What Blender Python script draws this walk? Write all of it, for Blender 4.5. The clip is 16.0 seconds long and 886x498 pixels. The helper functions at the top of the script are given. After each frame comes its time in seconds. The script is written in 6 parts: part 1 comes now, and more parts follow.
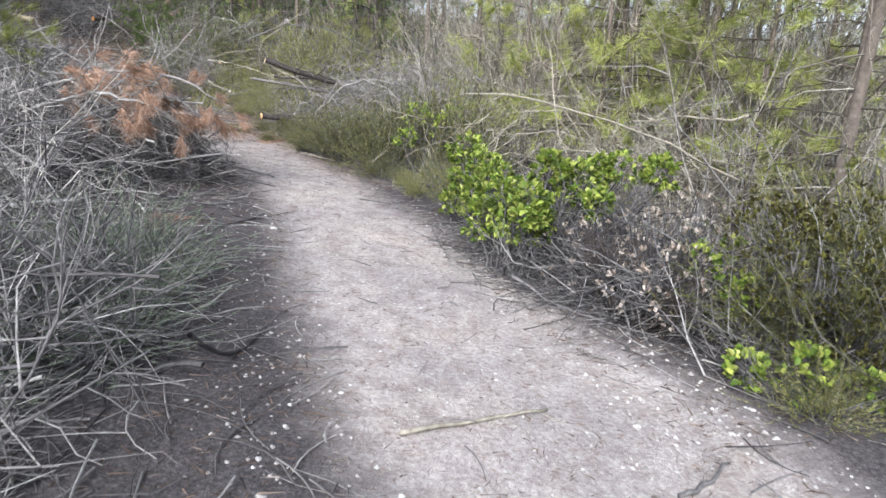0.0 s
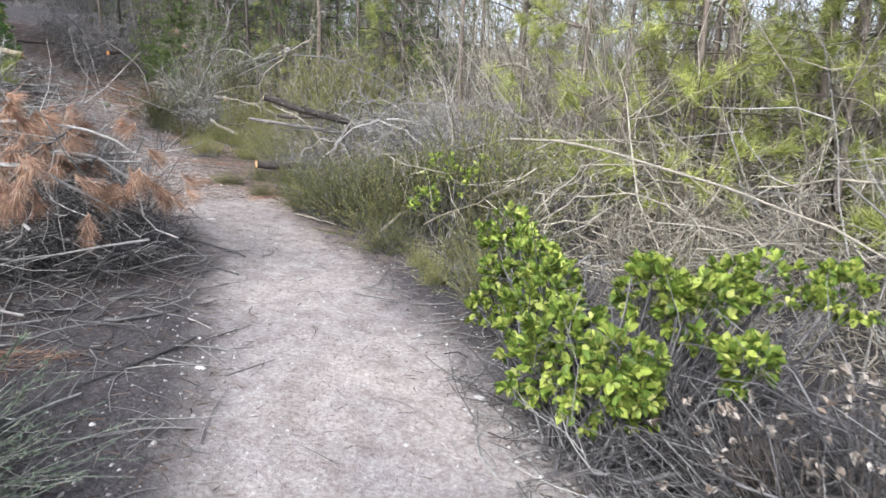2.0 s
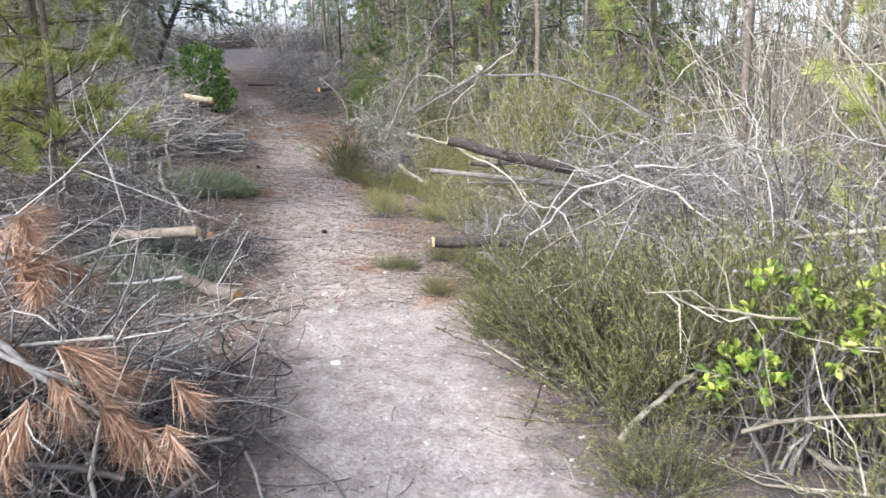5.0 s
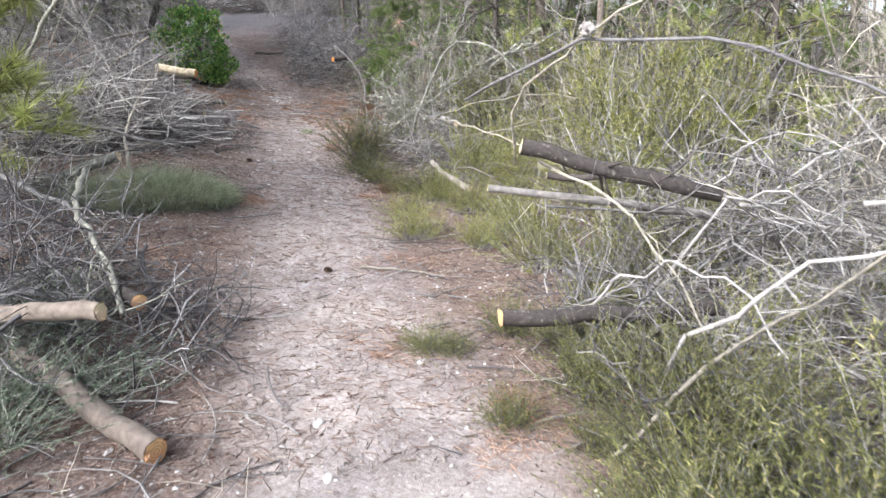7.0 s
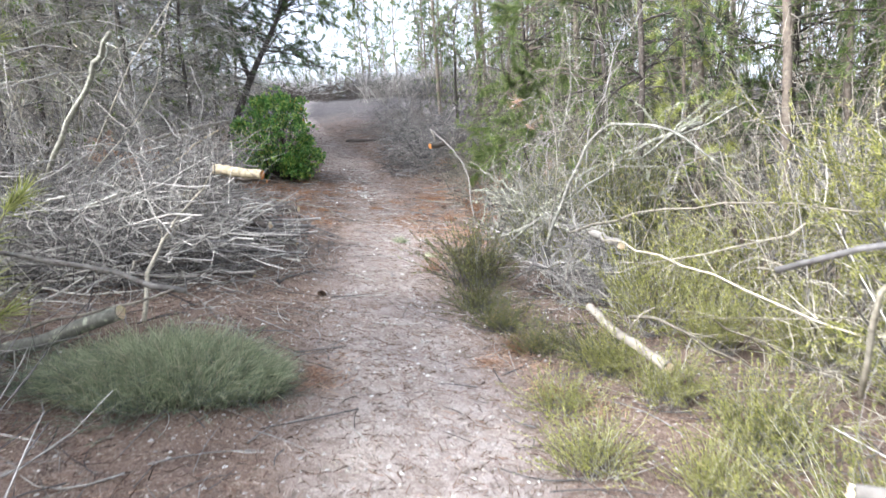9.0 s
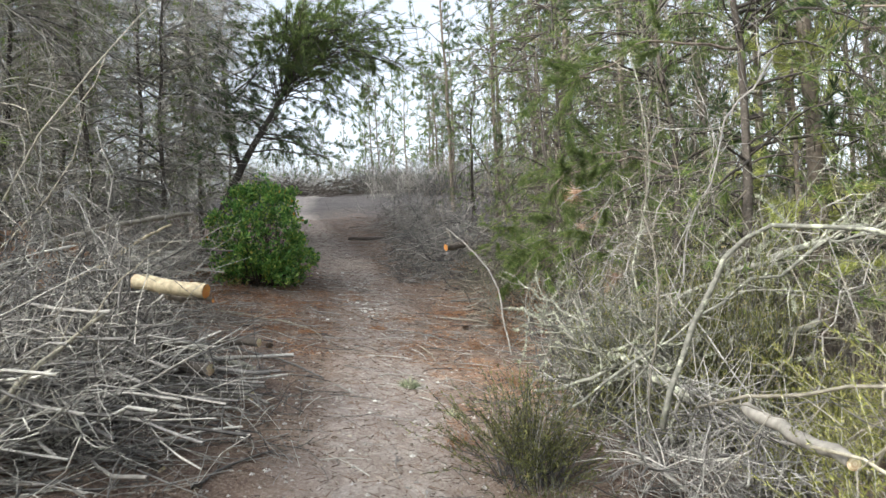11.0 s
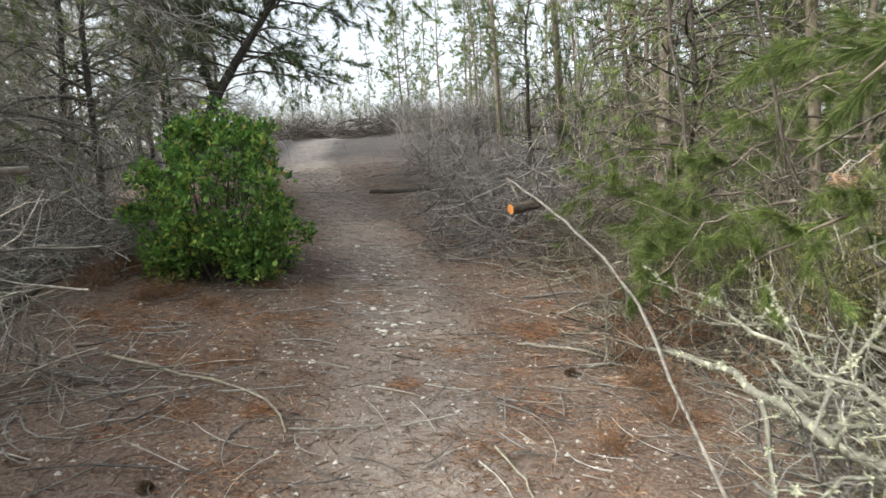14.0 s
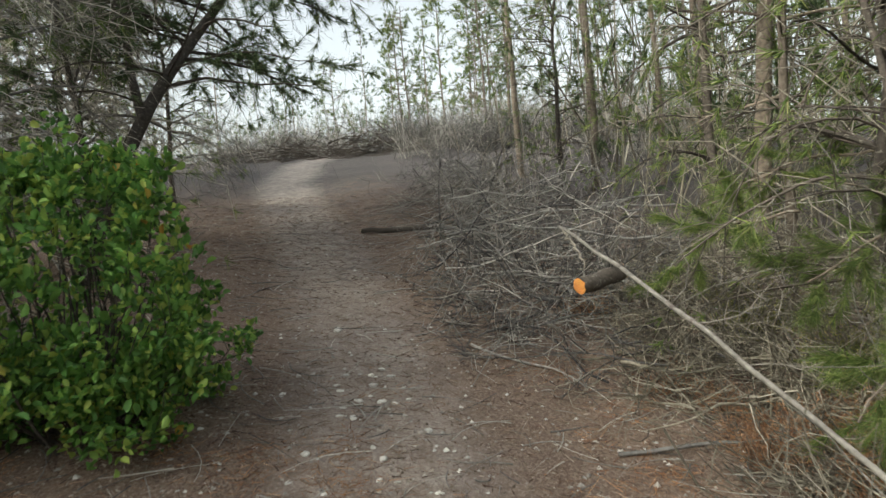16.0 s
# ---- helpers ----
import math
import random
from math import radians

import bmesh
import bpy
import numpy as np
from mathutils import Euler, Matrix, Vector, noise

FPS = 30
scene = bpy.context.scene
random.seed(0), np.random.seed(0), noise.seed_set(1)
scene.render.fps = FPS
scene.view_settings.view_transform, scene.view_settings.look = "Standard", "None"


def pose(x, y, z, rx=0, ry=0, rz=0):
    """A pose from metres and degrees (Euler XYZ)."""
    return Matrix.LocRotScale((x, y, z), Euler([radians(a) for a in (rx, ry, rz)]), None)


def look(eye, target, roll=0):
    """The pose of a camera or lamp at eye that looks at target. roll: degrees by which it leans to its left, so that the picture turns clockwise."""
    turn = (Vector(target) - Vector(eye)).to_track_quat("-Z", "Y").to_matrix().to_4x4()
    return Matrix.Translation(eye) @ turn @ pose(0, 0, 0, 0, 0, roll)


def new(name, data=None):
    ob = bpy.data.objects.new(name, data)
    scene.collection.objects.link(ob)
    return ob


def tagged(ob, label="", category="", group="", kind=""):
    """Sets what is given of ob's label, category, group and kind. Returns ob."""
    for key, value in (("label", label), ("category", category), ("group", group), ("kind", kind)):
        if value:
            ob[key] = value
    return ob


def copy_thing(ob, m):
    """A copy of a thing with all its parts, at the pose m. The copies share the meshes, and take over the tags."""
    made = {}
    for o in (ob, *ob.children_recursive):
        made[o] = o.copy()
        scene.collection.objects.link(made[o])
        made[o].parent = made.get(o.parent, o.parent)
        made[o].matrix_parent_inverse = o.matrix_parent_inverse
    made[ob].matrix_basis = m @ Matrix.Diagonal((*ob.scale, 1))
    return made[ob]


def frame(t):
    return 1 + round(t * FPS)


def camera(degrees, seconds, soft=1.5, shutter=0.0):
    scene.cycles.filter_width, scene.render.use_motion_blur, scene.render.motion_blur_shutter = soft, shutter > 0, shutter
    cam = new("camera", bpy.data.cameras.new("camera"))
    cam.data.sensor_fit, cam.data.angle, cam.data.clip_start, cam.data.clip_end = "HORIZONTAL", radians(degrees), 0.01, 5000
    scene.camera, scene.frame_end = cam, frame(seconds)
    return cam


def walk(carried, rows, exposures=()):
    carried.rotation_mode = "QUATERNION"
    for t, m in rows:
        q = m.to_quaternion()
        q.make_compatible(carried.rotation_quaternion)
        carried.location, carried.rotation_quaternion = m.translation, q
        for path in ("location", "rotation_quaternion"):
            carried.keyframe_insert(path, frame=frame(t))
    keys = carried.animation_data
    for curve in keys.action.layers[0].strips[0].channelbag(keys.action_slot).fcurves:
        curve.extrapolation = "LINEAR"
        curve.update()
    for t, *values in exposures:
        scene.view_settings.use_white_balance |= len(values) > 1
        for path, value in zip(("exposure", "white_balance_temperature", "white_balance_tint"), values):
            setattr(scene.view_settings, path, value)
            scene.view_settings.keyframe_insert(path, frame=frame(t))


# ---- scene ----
cam = camera(69.3, 16.0, shutter=0.2)
PATH = [
    (0, (-0.11, 0.91, 1.38), (-0.068, 2.841, 0.861), 2.7),
    (0.5, (-0.084, 1.354, 1.45), (-0.088, 3.282, 0.919), 1.7),
    (1, (-0.061, 1.868, 1.466), (-0.053, 3.807, 0.978), 0.8),
    (1.5, (0.025, 2.391, 1.503), (-0.007, 4.344, 1.077), 1.2),
    (2, (-0.02, 2.957, 1.498), (-0.107, 4.906, 1.056), 2.0),
    (2.5, (-0.034, 3.506, 1.528), (-0.349, 5.44, 1.13), -0.0),
    (3, (-0.115, 4.029, 1.537), (-0.637, 5.915, 1.127), -1.1),
    (3.5, (-0.139, 4.52, 1.598), (-0.694, 6.402, 1.211), -1.6),
    (4, (-0.224, 5.046, 1.625), (-0.879, 6.896, 1.237), -1.1),
    (4.5, (-0.428, 5.554, 1.675), (-1.138, 7.377, 1.26), -1.6),
    (4.7, (-0.494, 5.748, 1.679), (-1.245, 7.56, 1.289), -2.1),
    (6.8, (-1.636, 7.751, 1.838), (-2.412, 9.528, 1.351), -1.2),
    (7, (-1.723, 7.961, 1.82), (-2.53, 9.726, 1.337), -1.4),
    (7.5, (-2.032, 8.493, 1.855), (-2.93, 10.203, 1.339), -1.7),
    (8, (-2.393, 8.985, 1.907), (-3.366, 10.64, 1.346), -2.5),
    (8.5, (-2.766, 9.492, 1.975), (-3.821, 11.102, 1.434), -3.4),
    (8.6, (-2.871, 9.549, 1.969), (-3.917, 11.188, 1.504), -2.7),
    (9, (-3.147, 9.937, 2.054), (-4.211, 11.613, 1.81), -2.9),
    (9.5, (-3.473, 10.419, 2.101), (-4.602, 12.068, 2.024), -2.3),
    (10, (-3.872, 10.833, 2.155), (-4.984, 12.494, 2.228), -1.4),
    (10.2, (-4.006, 11.007, 2.159), (-5.1, 12.681, 2.222), -1.2),
    (12.3, (-5.276, 12.951, 2.36), (-6.35, 14.638, 2.404), -2.9),
    (12.5, (-5.41, 13.137, 2.382), (-6.501, 14.813, 2.4), -3.4),
    (13, (-5.78, 13.606, 2.455), (-6.992, 15.197, 2.421), -3.7),
    (13.5, (-6.224, 14.105, 2.484), (-7.393, 15.726, 2.406), -2.9),
    (14, (-6.689, 14.625, 2.547), (-7.858, 16.244, 2.429), -3.0),
    (14.5, (-7.17, 15.145, 2.622), (-8.305, 16.781, 2.434), -3.0),
    (15, (-7.542, 15.685, 2.73), (-8.688, 17.308, 2.501), -4.0),
    (15.5, (-7.952, 16.142, 2.864), (-9.114, 17.766, 2.746), -3.8),
    (16, (-8.316, 16.684, 2.991), (-9.491, 18.3, 2.913), -4.2),
]
walk(cam, [(t, look(eye, target, roll)) for t, eye, target, roll in PATH], exposures=[(0.0, 1.12, 5800, 12), (3.5, 1.3, 5800, 13), (4.5, 1.5, 5850, 13), (7.0, 1.68, 5850, 14), (8.3, 1.76, 5850, 14), (9.0, 2.08, 5850, 12), (9.5, 1.96, 5900, 10), (10.2, 1.52, 6100, 7), (12.5, 1.45, 6400, 6), (15.0, 1.43, 6700, 4), (15.5, 1.45, 6750, 3), (16.0, 1.12, 6800, 2)])


# ---- light ----
SUN_UP, SUN_TURN = 38.0, 200.0  # degrees: height of the veiled sun, bearing from +y clockwise
world = bpy.data.worlds.new("overcast")
scene.world = world
world.use_nodes = True
wn, wl = world.node_tree.nodes, world.node_tree.links
sky = wn.new("ShaderNodeTexSky")
sky.sky_type = "NISHITA"
sky.sun_disc = False
sky.sun_elevation, sky.sun_rotation = radians(SUN_UP), radians(SUN_TURN)
sky.dust_density, sky.air_density = 4.0, 1.0
veil = wn.new("ShaderNodeHueSaturation")
veil.inputs["Saturation"].default_value = 0.35
wl.new(sky.outputs[0], veil.inputs["Color"])
wl.new(veil.outputs[0], wn["Background"].inputs[0])
wn["Background"].inputs[1].default_value = 0.15
sun = new("sun", bpy.data.lights.new("sun", "SUN"))
sun.data.energy, sun.data.angle, sun.data.color = 1.4, radians(14), (1.0, 0.965, 0.9)
az = radians(SUN_TURN)
sun_from = Vector((math.sin(az) * math.cos(radians(SUN_UP)), math.cos(az) * math.cos(radians(SUN_UP)), math.sin(radians(SUN_UP))))
sun.matrix_world = look(sun_from * 60, (0, 0, 0))

# ---- materials ----


def nodes_of(name):
    m = bpy.data.materials.new(name)
    m.use_nodes = True
    n, l = m.node_tree.nodes, m.node_tree.links
    return m, n, l, n["Principled BSDF"]


def ramp(n, stops):
    r = n.new("ShaderNodeValToRGB")
    e = r.color_ramp.elements
    while len(e) < len(stops):
        e.new(0.5)
    for k, (p, c) in enumerate(stops):
        e[k].position, e[k].color = p, (*c, 1)
    return r


def tex(n, l, scale, detail=4.0, rough=0.6, stretch=None):
    co = n.new("ShaderNodeTexCoord")
    t = n.new("ShaderNodeTexNoise")
    t.inputs["Scale"].default_value, t.inputs["Detail"].default_value, t.inputs["Roughness"].default_value = scale, detail, rough
    if stretch:
        mp = n.new("ShaderNodeMapping")
        mp.inputs["Scale"].default_value = stretch
        l.new(co.outputs["Object"], mp.inputs[0])
        l.new(mp.outputs[0], t.inputs["Vector"])
    else:
        l.new(co.outputs["Object"], t.inputs["Vector"])
    return t


def mixed(n, l, kind, fac, a, b):
    m = n.new("ShaderNodeMix")
    m.data_type, m.blend_type = "RGBA", kind
    for socket, v in ((m.inputs[0], fac), (m.inputs[6], a), (m.inputs[7], b)):
        if isinstance(v, (int, float)):
            socket.default_value = v
        elif isinstance(v, tuple):
            socket.default_value = (*v, 1)
        else:
            l.new(v, socket)
    return m.outputs[2]


def bumped(n, l, b, height, strength, distance=0.01):
    u = n.new("ShaderNodeBump")
    u.inputs["Strength"].default_value, u.inputs["Distance"].default_value = strength, distance
    l.new(height, u.inputs["Height"])
    l.new(u.outputs[0], b.inputs["Normal"])


def island_mat(name, stops, rough=0.8, grain=30.0, through_light=0.0, spots=None, per_object=0.25):
    """Many small pieces in one mesh: every piece takes its own shade from the ramp, with a grain over it."""
    m, n, l, b = nodes_of(name)
    geo = n.new("ShaderNodeNewGeometry")
    r = ramp(n, stops)
    l.new(geo.outputs["Random Per Island"], r.inputs[0])
    t = tex(n, l, grain)
    g = ramp(n, [(0.3, (0.55, 0.55, 0.55)), (0.7, (1.15, 1.15, 1.15))])
    l.new(t.outputs["Fac"], g.inputs[0])
    col = mixed(n, l, "MULTIPLY", 1.0, r.outputs[0], g.outputs[0])
    info = n.new("ShaderNodeObjectInfo")
    o = ramp(n, [(0.0, (1 - per_object,) * 3), (1.0, (1 + per_object * 0.6, 1 + per_object * 0.55, 1 + per_object * 0.4))])
    l.new(info.outputs["Random"], o.inputs[0])
    col = mixed(n, l, "MULTIPLY", 1.0, col, o.outputs[0])
    if spots:
        scale, low, high, c = spots
        s = tex(n, l, scale, 3.0)
        sr = ramp(n, [(low, (0, 0, 0)), (high, (1, 1, 1))])
        l.new(s.outputs["Fac"], sr.inputs[0])
        col = mixed(n, l, "MIX", sr.outputs[0], col, c)
    l.new(col, b.inputs["Base Color"])
    b.inputs["Roughness"].default_value = rough
    b.inputs["Specular IOR Level"].default_value = 0.25
    if through_light:
        tr = n.new("ShaderNodeBsdfTranslucent")
        l.new(col, tr.inputs[0])
        mx = n.new("ShaderNodeMixShader")
        mx.inputs[0].default_value = through_light
        l.new(b.outputs[0], mx.inputs[1])
        l.new(tr.outputs[0], mx.inputs[2])
        l.new(mx.outputs[0], n["Material Output"].inputs[0])
    return m


TWIG = island_mat("weathered_twigs", [(0, (0.09, 0.083, 0.08)), (0.35, (0.24, 0.228, 0.218)), (0.75, (0.44, 0.42, 0.39)), (1, (0.62, 0.6, 0.55))], 0.85)
TWIG_PALE = island_mat("pale_dead_twigs", [(0, (0.19, 0.175, 0.155)), (0.5, (0.4, 0.37, 0.33)), (1, (0.62, 0.585, 0.53))], 0.85)
# dark-barked twigs; the same colour stands in for shade inside the branch heaps
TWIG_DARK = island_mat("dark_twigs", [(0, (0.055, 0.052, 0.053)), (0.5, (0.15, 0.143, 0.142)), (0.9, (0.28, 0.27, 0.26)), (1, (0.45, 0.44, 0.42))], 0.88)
TWIG_BROWN = island_mat("brown_dead_twigs", [(0, (0.08, 0.07, 0.055)), (0.5, (0.2, 0.18, 0.145)), (0.9, (0.36, 0.33, 0.27)), (1, (0.5, 0.47, 0.4))], 0.88)
TWIG_TAN = island_mat("bare_tan_stems", [(0, (0.13, 0.115, 0.09)), (0.4, (0.29, 0.262, 0.205)), (0.8, (0.5, 0.46, 0.37)), (1, (0.64, 0.6, 0.5))], 0.85)
BARK = island_mat("pine_bark", [(0, (0.10, 0.08, 0.065)), (0.5, (0.17, 0.14, 0.115)), (1, (0.26, 0.22, 0.18))], 0.9, 22.0, spots=(9.0, 0.58, 0.72, (0.33, 0.31, 0.27)))
BARK_DARK = island_mat("dark_bark", [(0, (0.06, 0.052, 0.046)), (1, (0.12, 0.102, 0.09))], 0.9, 34.0, spots=(30.0, 0.6, 0.74, (0.25, 0.24, 0.2)))
BARK_GREY = island_mat("grey_dry_bark", [(0, (0.17, 0.16, 0.145)), (1, (0.34, 0.315, 0.285))], 0.85, 18.0, spots=(11.0, 0.55, 0.68, (0.12, 0.10, 0.09)))
BARE_WOOD = island_mat("bare_pale_wood", [(0, (0.24, 0.215, 0.18)), (1, (0.37, 0.335, 0.28))], 0.8, 24.0, spots=(12.0, 0.5, 0.64, (0.15, 0.13, 0.11)))
PEELED = island_mat("fresh_peeled_wood", [(0, (0.5, 0.42, 0.28)), (1, (0.6, 0.51, 0.36))], 0.7, 24.0, spots=(13.0, 0.58, 0.7, (0.3, 0.22, 0.14)))
LICHEN = island_mat("lichened_branch", [(0, (0.1, 0.098, 0.08)), (0.5, (0.22, 0.215, 0.18)), (1, (0.4, 0.395, 0.34))], 0.9, 30.0, spots=(14.0, 0.56, 0.64, (0.4, 0.41, 0.31)))
LICHEN_TUFT = island_mat("pale_lichen_tufts", [(0, (0.34, 0.36, 0.25)), (1, (0.58, 0.6, 0.46))], 0.95, 60.0)
LEAF_BRIGHT = island_mat("bright_leaves", [(0, (0.09, 0.15, 0.03)), (0.3, (0.2, 0.3, 0.05)), (0.6, (0.37, 0.47, 0.085)), (0.9, (0.55, 0.62, 0.14)), (1, (0.64, 0.66, 0.22))], 0.4, 8.0, 0.3)
LEAF_DARK = island_mat("dark_leaves", [(0, (0.07, 0.16, 0.045)), (0.35, (0.155, 0.33, 0.085)), (0.7, (0.25, 0.45, 0.11)), (0.9, (0.43, 0.57, 0.14)), (0.99, (0.5, 0.58, 0.14)), (1, (0.6, 0.28, 0.06))], 0.4, 6.0, 0.4)
LEAF_BROWN = island_mat("brown_green_leaves", [(0, (0.05, 0.045, 0.016)), (0.5, (0.13, 0.115, 0.035)), (0.85, (0.2, 0.2, 0.05)), (1, (0.3, 0.3, 0.08))], 0.5, 20.0, 0.3)
LEAF_DEAD = island_mat("dry_pale_leaves", [(0, (0.22, 0.17, 0.13)), (0.6, (0.44, 0.38, 0.32)), (1, (0.6, 0.55, 0.49))], 0.8, 30.0, 0.2)
NEEDLE = island_mat("pine_needles", [(0, (0.075, 0.125, 0.04)), (0.5, (0.175, 0.25, 0.075)), (0.9, (0.3, 0.37, 0.12)), (1, (0.4, 0.39, 0.18))], 0.55, 12.0, 0.5)
NEEDLE_FAR = island_mat("distant_needles", [(0, (0.065, 0.115, 0.055)), (0.6, (0.15, 0.215, 0.10)), (1, (0.28, 0.33, 0.17))], 0.6, 6.0, 0.5)
NEEDLE_YOUNG = island_mat("young_pine_needles", [(0, (0.22, 0.27, 0.07)), (0.5, (0.5, 0.55, 0.16)), (1, (0.64, 0.65, 0.27))], 0.5, 12.0, 0.35)
NEEDLE_DEAD = island_mat("dead_orange_needles", [(0, (0.25, 0.135, 0.09)), (0.45, (0.5, 0.31, 0.21)), (0.85, (0.66, 0.47, 0.34)), (1, (0.74, 0.6, 0.47))], 0.7, 15.0, 0.25)
RUST = island_mat("rust_needles", [(0, (0.15, 0.07, 0.035)), (0.5, (0.36, 0.18, 0.095)), (0.9, (0.5, 0.29, 0.165)), (1, (0.6, 0.42, 0.27))], 0.75, 15.0, 0.2)
HEATH = island_mat("olive_heath", [(0, (0.075, 0.085, 0.03)), (0.5, (0.195, 0.21, 0.07)), (0.9, (0.37, 0.37, 0.14)), (1, (0.5, 0.41, 0.2))], 0.7, 6.0, 0.3, per_object=0.4)
BROOM = island_mat("yellow_green_broom", [(0, (0.09, 0.1, 0.035)), (0.3, (0.23, 0.25, 0.07)), (0.7, (0.41, 0.415, 0.115)), (0.93, (0.55, 0.53, 0.19)), (1, (0.5, 0.44, 0.24))], 0.65, 12.0, 0.3)
GREYGREEN = island_mat("grey_green_heather", [(0, (0.07, 0.105, 0.07)), (0.5, (0.2, 0.27, 0.18)), (1, (0.36, 0.39, 0.26))], 0.7, 12.0, 0.25)
GRASS = island_mat("tussock_blades", [(0, (0.27, 0.32, 0.2)), (0.5, (0.5, 0.56, 0.36)), (0.85, (0.66, 0.68, 0.46)), (1, (0.72, 0.66, 0.48))], 0.65, 12.0, 0.45)
STONE = island_mat("pale_stones", [(0, (0.36, 0.33, 0.3)), (0.6, (0.56, 0.53, 0.49)), (1, (0.78, 0.76, 0.72))], 0.8, 40.0)
CHIP = island_mat("litter_bits", [(0, (0.045, 0.035, 0.03)), (0.4, (0.13, 0.09, 0.065)), (0.8, (0.26, 0.19, 0.14)), (1, (0.48, 0.42, 0.36))], 0.85, 30.0)
LITTER_RED = island_mat("fallen_red_needles", [(0, (0.085, 0.052, 0.038)), (0.5, (0.21, 0.132, 0.095)), (0.9, (0.36, 0.26, 0.2)), (1, (0.58, 0.51, 0.44))], 0.8, 30.0)
CONE = island_mat("cone_scales", [(0, (0.07, 0.045, 0.03)), (1, (0.22, 0.15, 0.1))], 0.8, 40.0)
CONE_GREY = island_mat("old_grey_cone_scales", [(0, (0.25, 0.23, 0.21)), (1, (0.55, 0.52, 0.48))], 0.85, 40.0)


def cut_wood(name, pale, dark):
    m, n, l, b = nodes_of(name)
    co = n.new("ShaderNodeTexCoord")
    w = n.new("ShaderNodeTexWave")
    w.wave_type, w.rings_direction = "RINGS", "Z"
    w.inputs["Scale"].default_value, w.inputs["Distortion"].default_value = 26.0, 1.5
    l.new(co.outputs["Object"], w.inputs["Vector"])
    r = ramp(n, [(0.2, dark), (0.7, pale)])
    l.new(w.outputs["Color"], r.inputs[0])
    t = tex(n, l, 14.0)
    col = mixed(n, l, "MULTIPLY", 0.5, r.outputs[0], t.outputs["Color"])
    l.new(col, b.inputs["Base Color"])
    b.inputs["Roughness"].default_value = 0.75
    return m


CUT = cut_wood("fresh_cut_wood", (0.78, 0.5, 0.27), (0.62, 0.33, 0.14))
CUT_ORANGE = cut_wood("resin_orange_cut_wood", (0.85, 0.38, 0.1), (0.66, 0.25, 0.06))
CUT_PALE = cut_wood("pale_cut_wood", (0.78, 0.66, 0.46), (0.6, 0.46, 0.28))


def ground_mat():
    m, n, l, b = nodes_of("forest_floor")

    def mask(name):
        a = n.new("ShaderNodeAttribute")
        a.attribute_name = name
        return a.outputs["Fac"]

    fine, mid, big, grit = tex(n, l, 42.0, 6.0, 0.7), tex(n, l, 7.0, 5.0, 0.65), tex(n, l, 1.1, 4.0), tex(n, l, 160.0, 3.0, 0.7)
    straw = tex(n, l, 55.0, 7.0, 0.82)
    sand = ramp(n, [(0.25, (0.25, 0.217, 0.2)), (0.48, (0.42, 0.383, 0.36)), (0.72, (0.62, 0.59, 0.56))])
    l.new(fine.outputs["Fac"], sand.inputs[0])
    blotch = ramp(n, [(0.32, (0.7, 0.67, 0.65)), (0.62, (1.12, 1.12, 1.12))])
    l.new(mid.outputs["Fac"], blotch.inputs[0])
    sand_col = mixed(n, l, "MULTIPLY", 0.85, sand.outputs[0], blotch.outputs[0])
    mulch = ramp(n, [(0.3, (0.036, 0.033, 0.035)), (0.5, (0.092, 0.085, 0.086)), (0.72, (0.25, 0.236, 0.23))])
    l.new(straw.outputs["Fac"], mulch.inputs[0])
    red = ramp(n, [(0.3, (0.075, 0.056, 0.047)), (0.5, (0.205, 0.148, 0.117)), (0.7, (0.45, 0.4, 0.355))])
    l.new(straw.outputs["Fac"], red.inputs[0])

    def ragged(name, noise_out, amount, low, high):
        add = n.new("ShaderNodeMath")
        add.operation = "MULTIPLY_ADD"
        l.new(noise_out, add.inputs[0])
        add.inputs[1].default_value = amount
        l.new(mask(name), add.inputs[2])
        r = ramp(n, [(low, (0, 0, 0)), (high, (1, 1, 1))])
        l.new(add.outputs[0], r.inputs[0])
        return r.outputs[0]

    col = mixed(n, l, "MIX", ragged("red", mid.outputs["Fac"], 0.6, 0.55, 0.85), mulch.outputs[0], red.outputs[0])
    col = mixed(n, l, "MIX", ragged("sand", mid.outputs["Fac"], 0.4, 0.28, 1.08), col, sand_col)
    tint = ramp(n, [(0.3, (0.78, 0.78, 0.8)), (0.7, (1.12, 1.1, 1.06))])
    l.new(big.outputs["Fac"], tint.inputs[0])
    col = mixed(n, l, "MULTIPLY", 1.0, col, tint.outputs[0])
    gr = ramp(n, [(0.35, (0.72, 0.7, 0.68)), (0.6, (1.08, 1.08, 1.08))])
    l.new(grit.outputs["Fac"], gr.inputs[0])
    col = mixed(n, l, "MULTIPLY", 0.9, col, gr.outputs[0])
    l.new(col, b.inputs["Base Color"])
    b.inputs["Roughness"].default_value = 0.95
    b.inputs["Specular IOR Level"].default_value = 0.15
    bumped(n, l, b, fine.outputs["Fac"], 0.7, 0.02)
    return m


GROUND = ground_mat()

# ---- mesh helpers ----
rng = np.random.default_rng(11)


